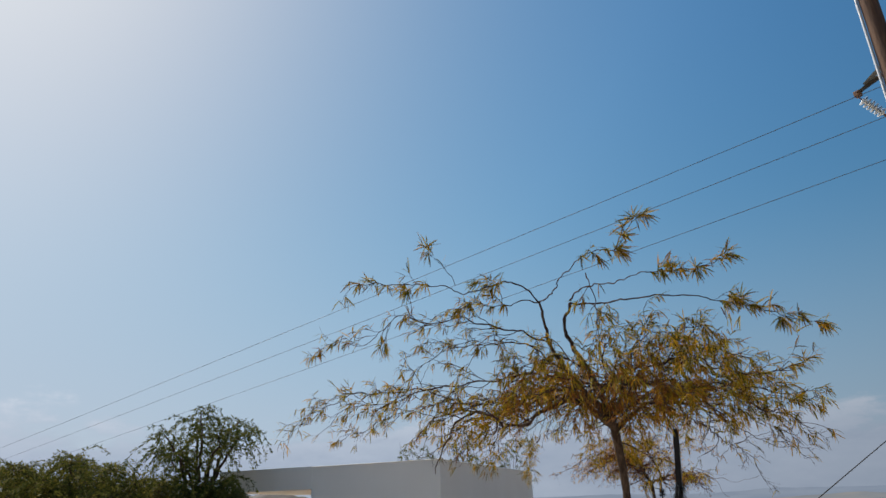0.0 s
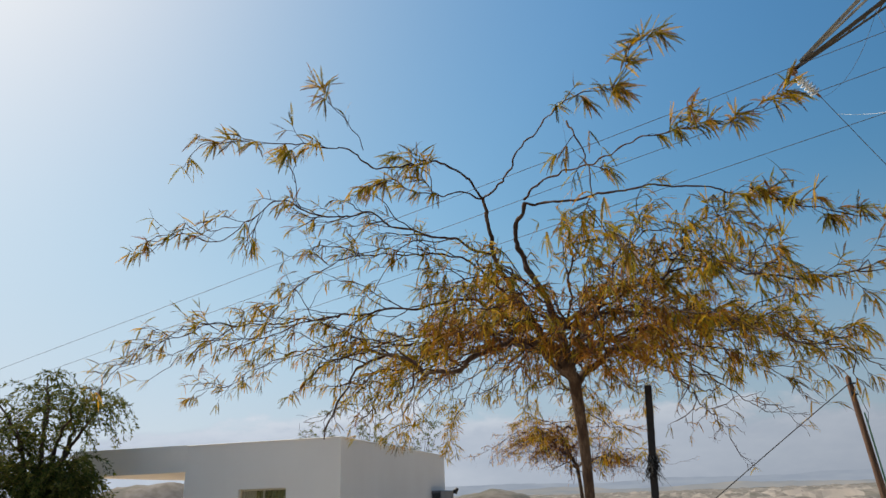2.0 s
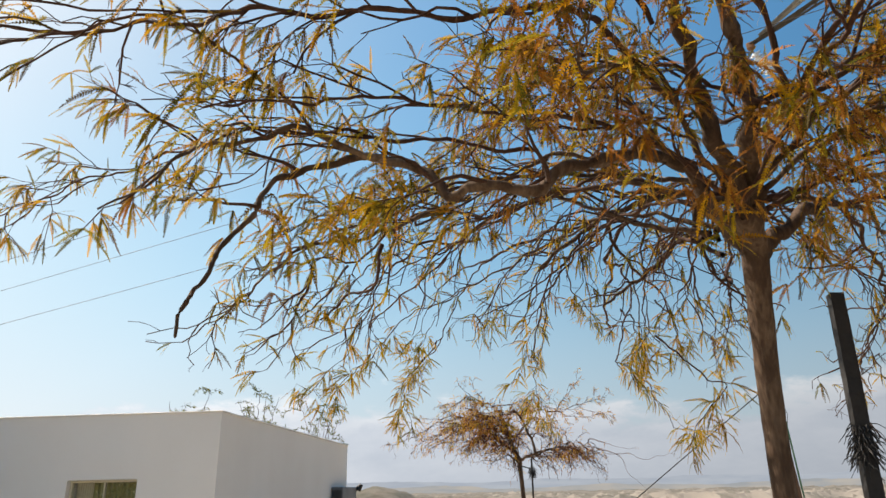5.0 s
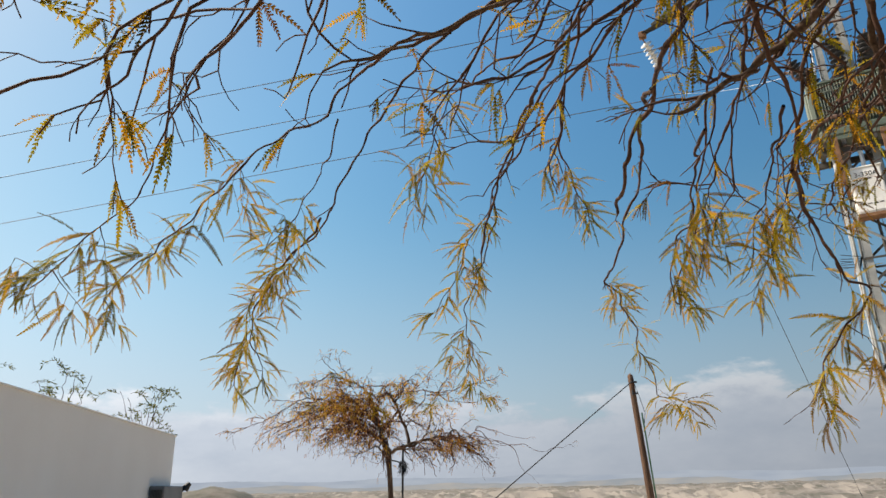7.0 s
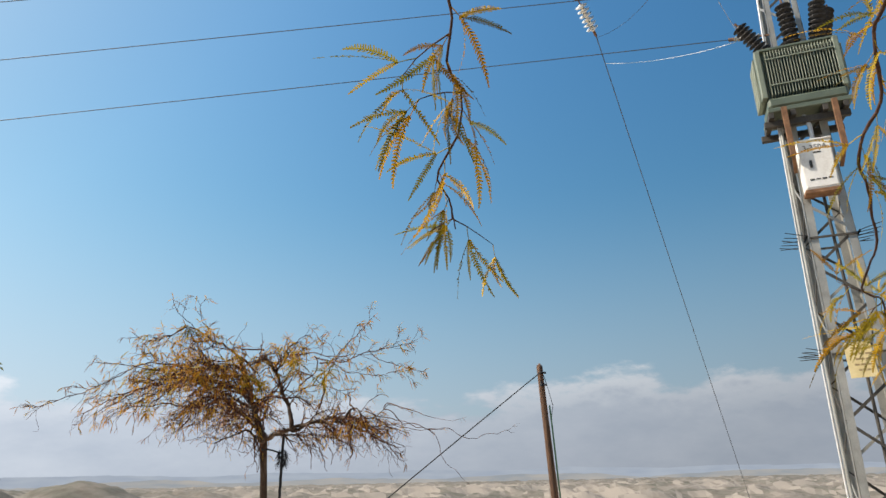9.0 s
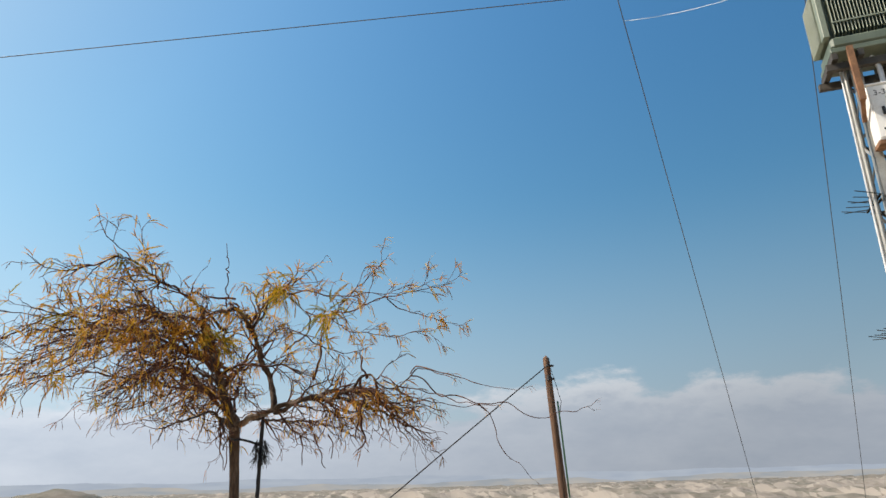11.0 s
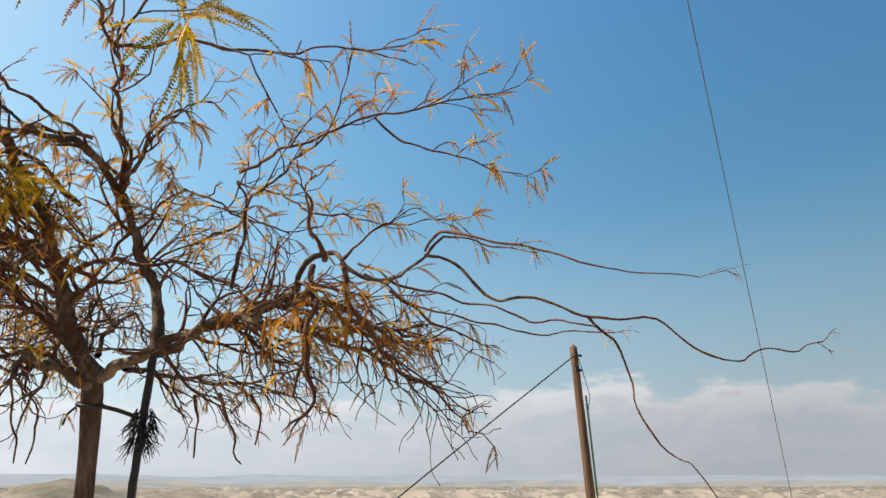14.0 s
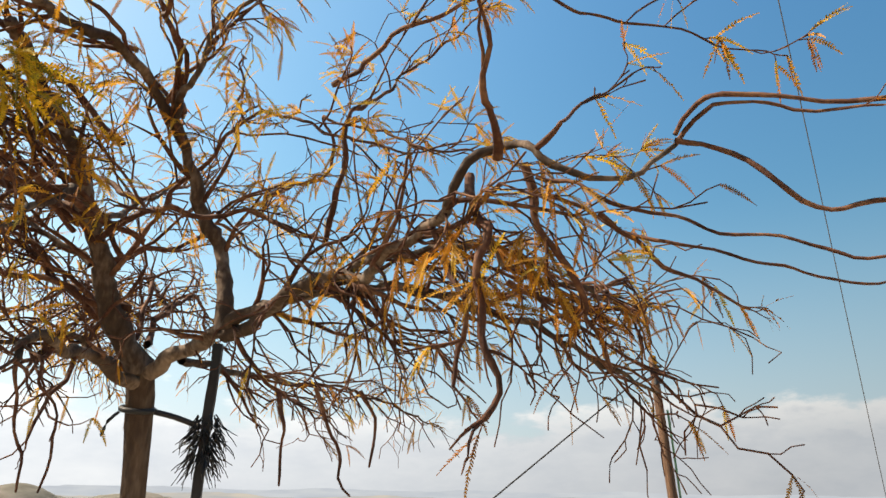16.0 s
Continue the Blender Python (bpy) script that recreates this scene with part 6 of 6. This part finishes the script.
for at, count in (((2.76, 18.70, 2.58), 8), ((3.02, 18.80, 3.00), 8), ((2.73, 19.00, 2.26), 6), ((3.57, 19.00, 2.62), 6), ((3.70, 17.57, 2.55), 9), ((3.95, 17.66, 2.47), 9), ((3.62, 18.7, 2.50), 6)):
    for _ in range(int(count * 1.4)):
        x = Vector(unit(tuft_rng.standard_normal(3) * np.array((1, 1, 0.45)) + np.array((0, 0, -0.15))))
        y = Vector((0, 0, 1)).cross(x).normalized()
        m = Matrix((x, y, x.cross(y))).transposed().to_4x4()
        m.translation = Vector(at) + Vector(tuft_rng.normal(0, 0.02, 3))
        ob = new("leaf", LEAF_KINDS[int(tuft_rng.integers(0, 8))])
        ob.parent = TREE_B.top
        ob.matrix_world = m @ Matrix.Scale(tuft_rng.uniform(0.95, 1.35), 4)


# ---- stakes ----
def stake(at, lean, height, label, wrap_z, thick):
    st = thing("tree_stake", at, label, "stake", "tree stakes")
    bm = bmesh.new()
    bar(bm, (0, 0, -0.2), (lean[0], lean[1], height), thick, thick * 0.86, (0.3, 1, 0))
    bmesh.ops.subdivide_edges(bm, edges=[e for e in bm.edges if e.calc_length() > 1], cuts=40)
    for v in bm.verts:
        k = 0.006 * noise.noise(v.co * 14)
        v.co.x += k
        v.co.y += k * 0.7
    part("post", bm, POST_BLACK, st)
    rng = np.random.default_rng(int(height * 100))
    pl = Pile()
    for k in range(150):
        a, z = rng.uniform(0, 6.28), wrap_z + rng.uniform(-0.07, 0.07)
        c = np.array((lean[0] * z / height, lean[1] * z / height, z))
        o = np.array((math.cos(a), math.sin(a), 0))
        w = wander(c + o * 0.028, o * 0.7 + np.array((0, 0, -1.0)), rng.uniform(0.04, 0.11), rng, 0.15, 0.25, 0.02)
        pl.tube(w, np.linspace(0.003, 0.0012, len(w)), 3)
    pl.mesh("frayed_wrap", BLACK, st, "frayed black rubber wrap")
    return st


stake((3.02, 10.38, 0), (0.235, 0.19), 2.33, "black steel stake beside the tree with frayed wrapping", 1.72, 0.056)
stake((4.17, 19.62, 0), (0.02, -0.02), 2.16, "black stake tied to the tree trunk by a strap", 1.87, 0.029)
tie = thing("tree_tie", (3.985, 19.637, 0), "black rubber strap tying the trunk to its stake", "strap")
pl = Pile()
ring = [(0.046 * math.cos(a), 0.046 * math.sin(a), 1.945 + 0.012 * math.sin(a)) for a in np.linspace(0, 6.0, 22)]
pl.tube(np.array(ring), np.full(22, 0.009), 7)
pl.mesh("loop", BLACK, tie)
pl = Pile()
q = spline([(0.042, -0.012, 1.94), (0.11, -0.02, 1.925), (0.185, -0.025, 1.90)], 0.02)
pl.tube(q, np.full(len(q), 0.009), 6)
pl.mesh("strap", BLACK, tie)
pl = Pile()
q = spline([(-0.05, -0.03, 1.93), (-0.075, -0.05, 1.90), (-0.085, -0.055, 1.86)], 0.02)
pl.tube(q, np.full(len(q), 0.005), 5)
pl.mesh("strap_end", BLACK, tie)


# ---- pepper tree, bushes and saplings by the house ----
def narrow_leaf(pile, at, aim, size, rng):
    aim = unit(aim)
    s = unit(np.cross(aim, rng.standard_normal(3))) * size * 0.13
    pile.add(np.array([at, at + aim * size * 0.5 + s, at + aim * size, at + aim * size * 0.5 - s]), np.array([[0, 1, 2, 3]]))


def weeping(name, at, label, height, radius, strands, seed, mat, leaf=0.055, group="", hang=0.9, low=0.0, bark=None, slim=1.0, ends=(0.55, 0.75, 0.9, 0.999)):
    """A tree with rising limbs from whose ends leafy strands hang."""
    rng = np.random.default_rng(seed)
    top = thing(name, at, label, "tree" if height > 2.5 else "bush", group)
    pl = Pile()
    q = spline([(0, 0, -0.2), (0.05, 0.02, height * 0.22), (-0.05, 0.03, height * 0.4)], 0.1)
    pl.tube(q, np.linspace(0.13, 0.09, len(q)) * height / 4, 10, 0.04, rng)
    pl.mesh("trunk", bark or BARK, top)
    leaves, twigs = Pile(), Pile()
    crowns = []
    for j in range(9):
        a = 6.283 * (j + rng.uniform(0.2, 0.8)) / 9
        rr = radius * rng.uniform(0.45, 0.9)
        h = height * rng.uniform(0.72, 0.97) * (1 - 0.12 * rr / radius)
        pts = [(0, 0, height * (0.18 + 0.2 * rng.random())), (math.cos(a) * rr * 0.35, math.sin(a) * rr * 0.35, height * 0.55), (math.cos(a) * rr * 0.7, math.sin(a) * rr * 0.7, h * 0.9), (math.cos(a) * rr, math.sin(a) * rr, h)]
        q = spline(pts, 0.12)
        q[1:] += rng.normal(0, 0.02, (len(q) - 1, 3))
        pl = Pile()
        pl.tube(q, np.linspace(0.055, 0.012, len(q)) * slim * height / 4, 7, 0.05, rng)
        pl.mesh("limb", bark or BARK, top)
        crowns.append(q)
    for k in range(strands):
        q = crowns[int(rng.integers(0, 9))]
        b = q[int(len(q) * ends[int(rng.integers(0, 4))])] + rng.normal(0, 0.10, 3) * np.array((1, 1, 0.5))
        o = np.array((rng.normal(), rng.normal(), 0.35))
        ln = hang * rng.uniform(0.4, 1.2)
        ln = min(ln, max(0.2, b[2] - low))
        w = wander(b, o, ln, rng, 0.34, 0.16, 0.07)
        twigs.tube(w, np.linspace(0.005, 0.0016, len(w)), 3)
        for i in range(1, len(w)):
            for _ in range(5):
                d = unit(w[i] - w[i - 1]) + rng.normal(0, 0.7, 3)
                narrow_leaf(leaves, w[i] + rng.normal(0, 0.012, 3), d, leaf * rng.uniform(0.7, 1.5), rng)
    tagged(twigs.mesh("twig_mass", TWIG, top), kind="stuff")
    tagged(leaves.mesh("foliage", mat, top, "", False), kind="stuff")
    return top


weeping("pepper_tree", (-6.0, 17.4, 0), "green pepper tree with drooping foliage at the house end", 4.3, 1.2, 200, 3, LEAF_GREEN, 0.075, hang=0.85, low=0.3, ends=(0.8, 0.9, 0.97, 0.999))
weeping("pepper_tree", (-5.5, 17.0, 0), "dense dark green pepper sapling against the house end", 2.8, 0.42, 300, 8, LEAF_GREEN, 0.075, hang=0.9, low=0.2)
for at, h, r, n, s in (((-8.6, 16.6, 0), 3.25, 1.2, 700, 31), ((-10.7, 17.2, 0), 3.1, 1.2, 600, 32), ((-12.6, 16.5, 0), 3.9, 1.3, 560, 33), ((-7.7, 15.9, 0), 2.75, 1.0, 480, 34), ((-7.05, 16.9, 0), 2.75, 0.9, 460, 35), ((-6.0, 15.7, 0), 1.75, 0.8, 320, 36)):
    weeping("bush", at, "sunlit olive-green bush with dense fine leaves", h, r, n, s, LEAF_BUSH, 0.07, "bushes", 0.7, 0.1)
for at, h, r, n, s in (((-2.75, 25.3, 0), 4.5, 0.8, 60, 41), ((-1.2, 25.6, 0), 4.6, 0.7, 50, 42), ((0.35, 25.9, 0), 4.2, 0.6, 40, 43)):
    weeping("sapling", at, "thin half-bare sapling behind the house", h, r, n, s, LEAF_GREEN, 0.075, "saplings", 0.5, 2.2, TWIG, 0.3)
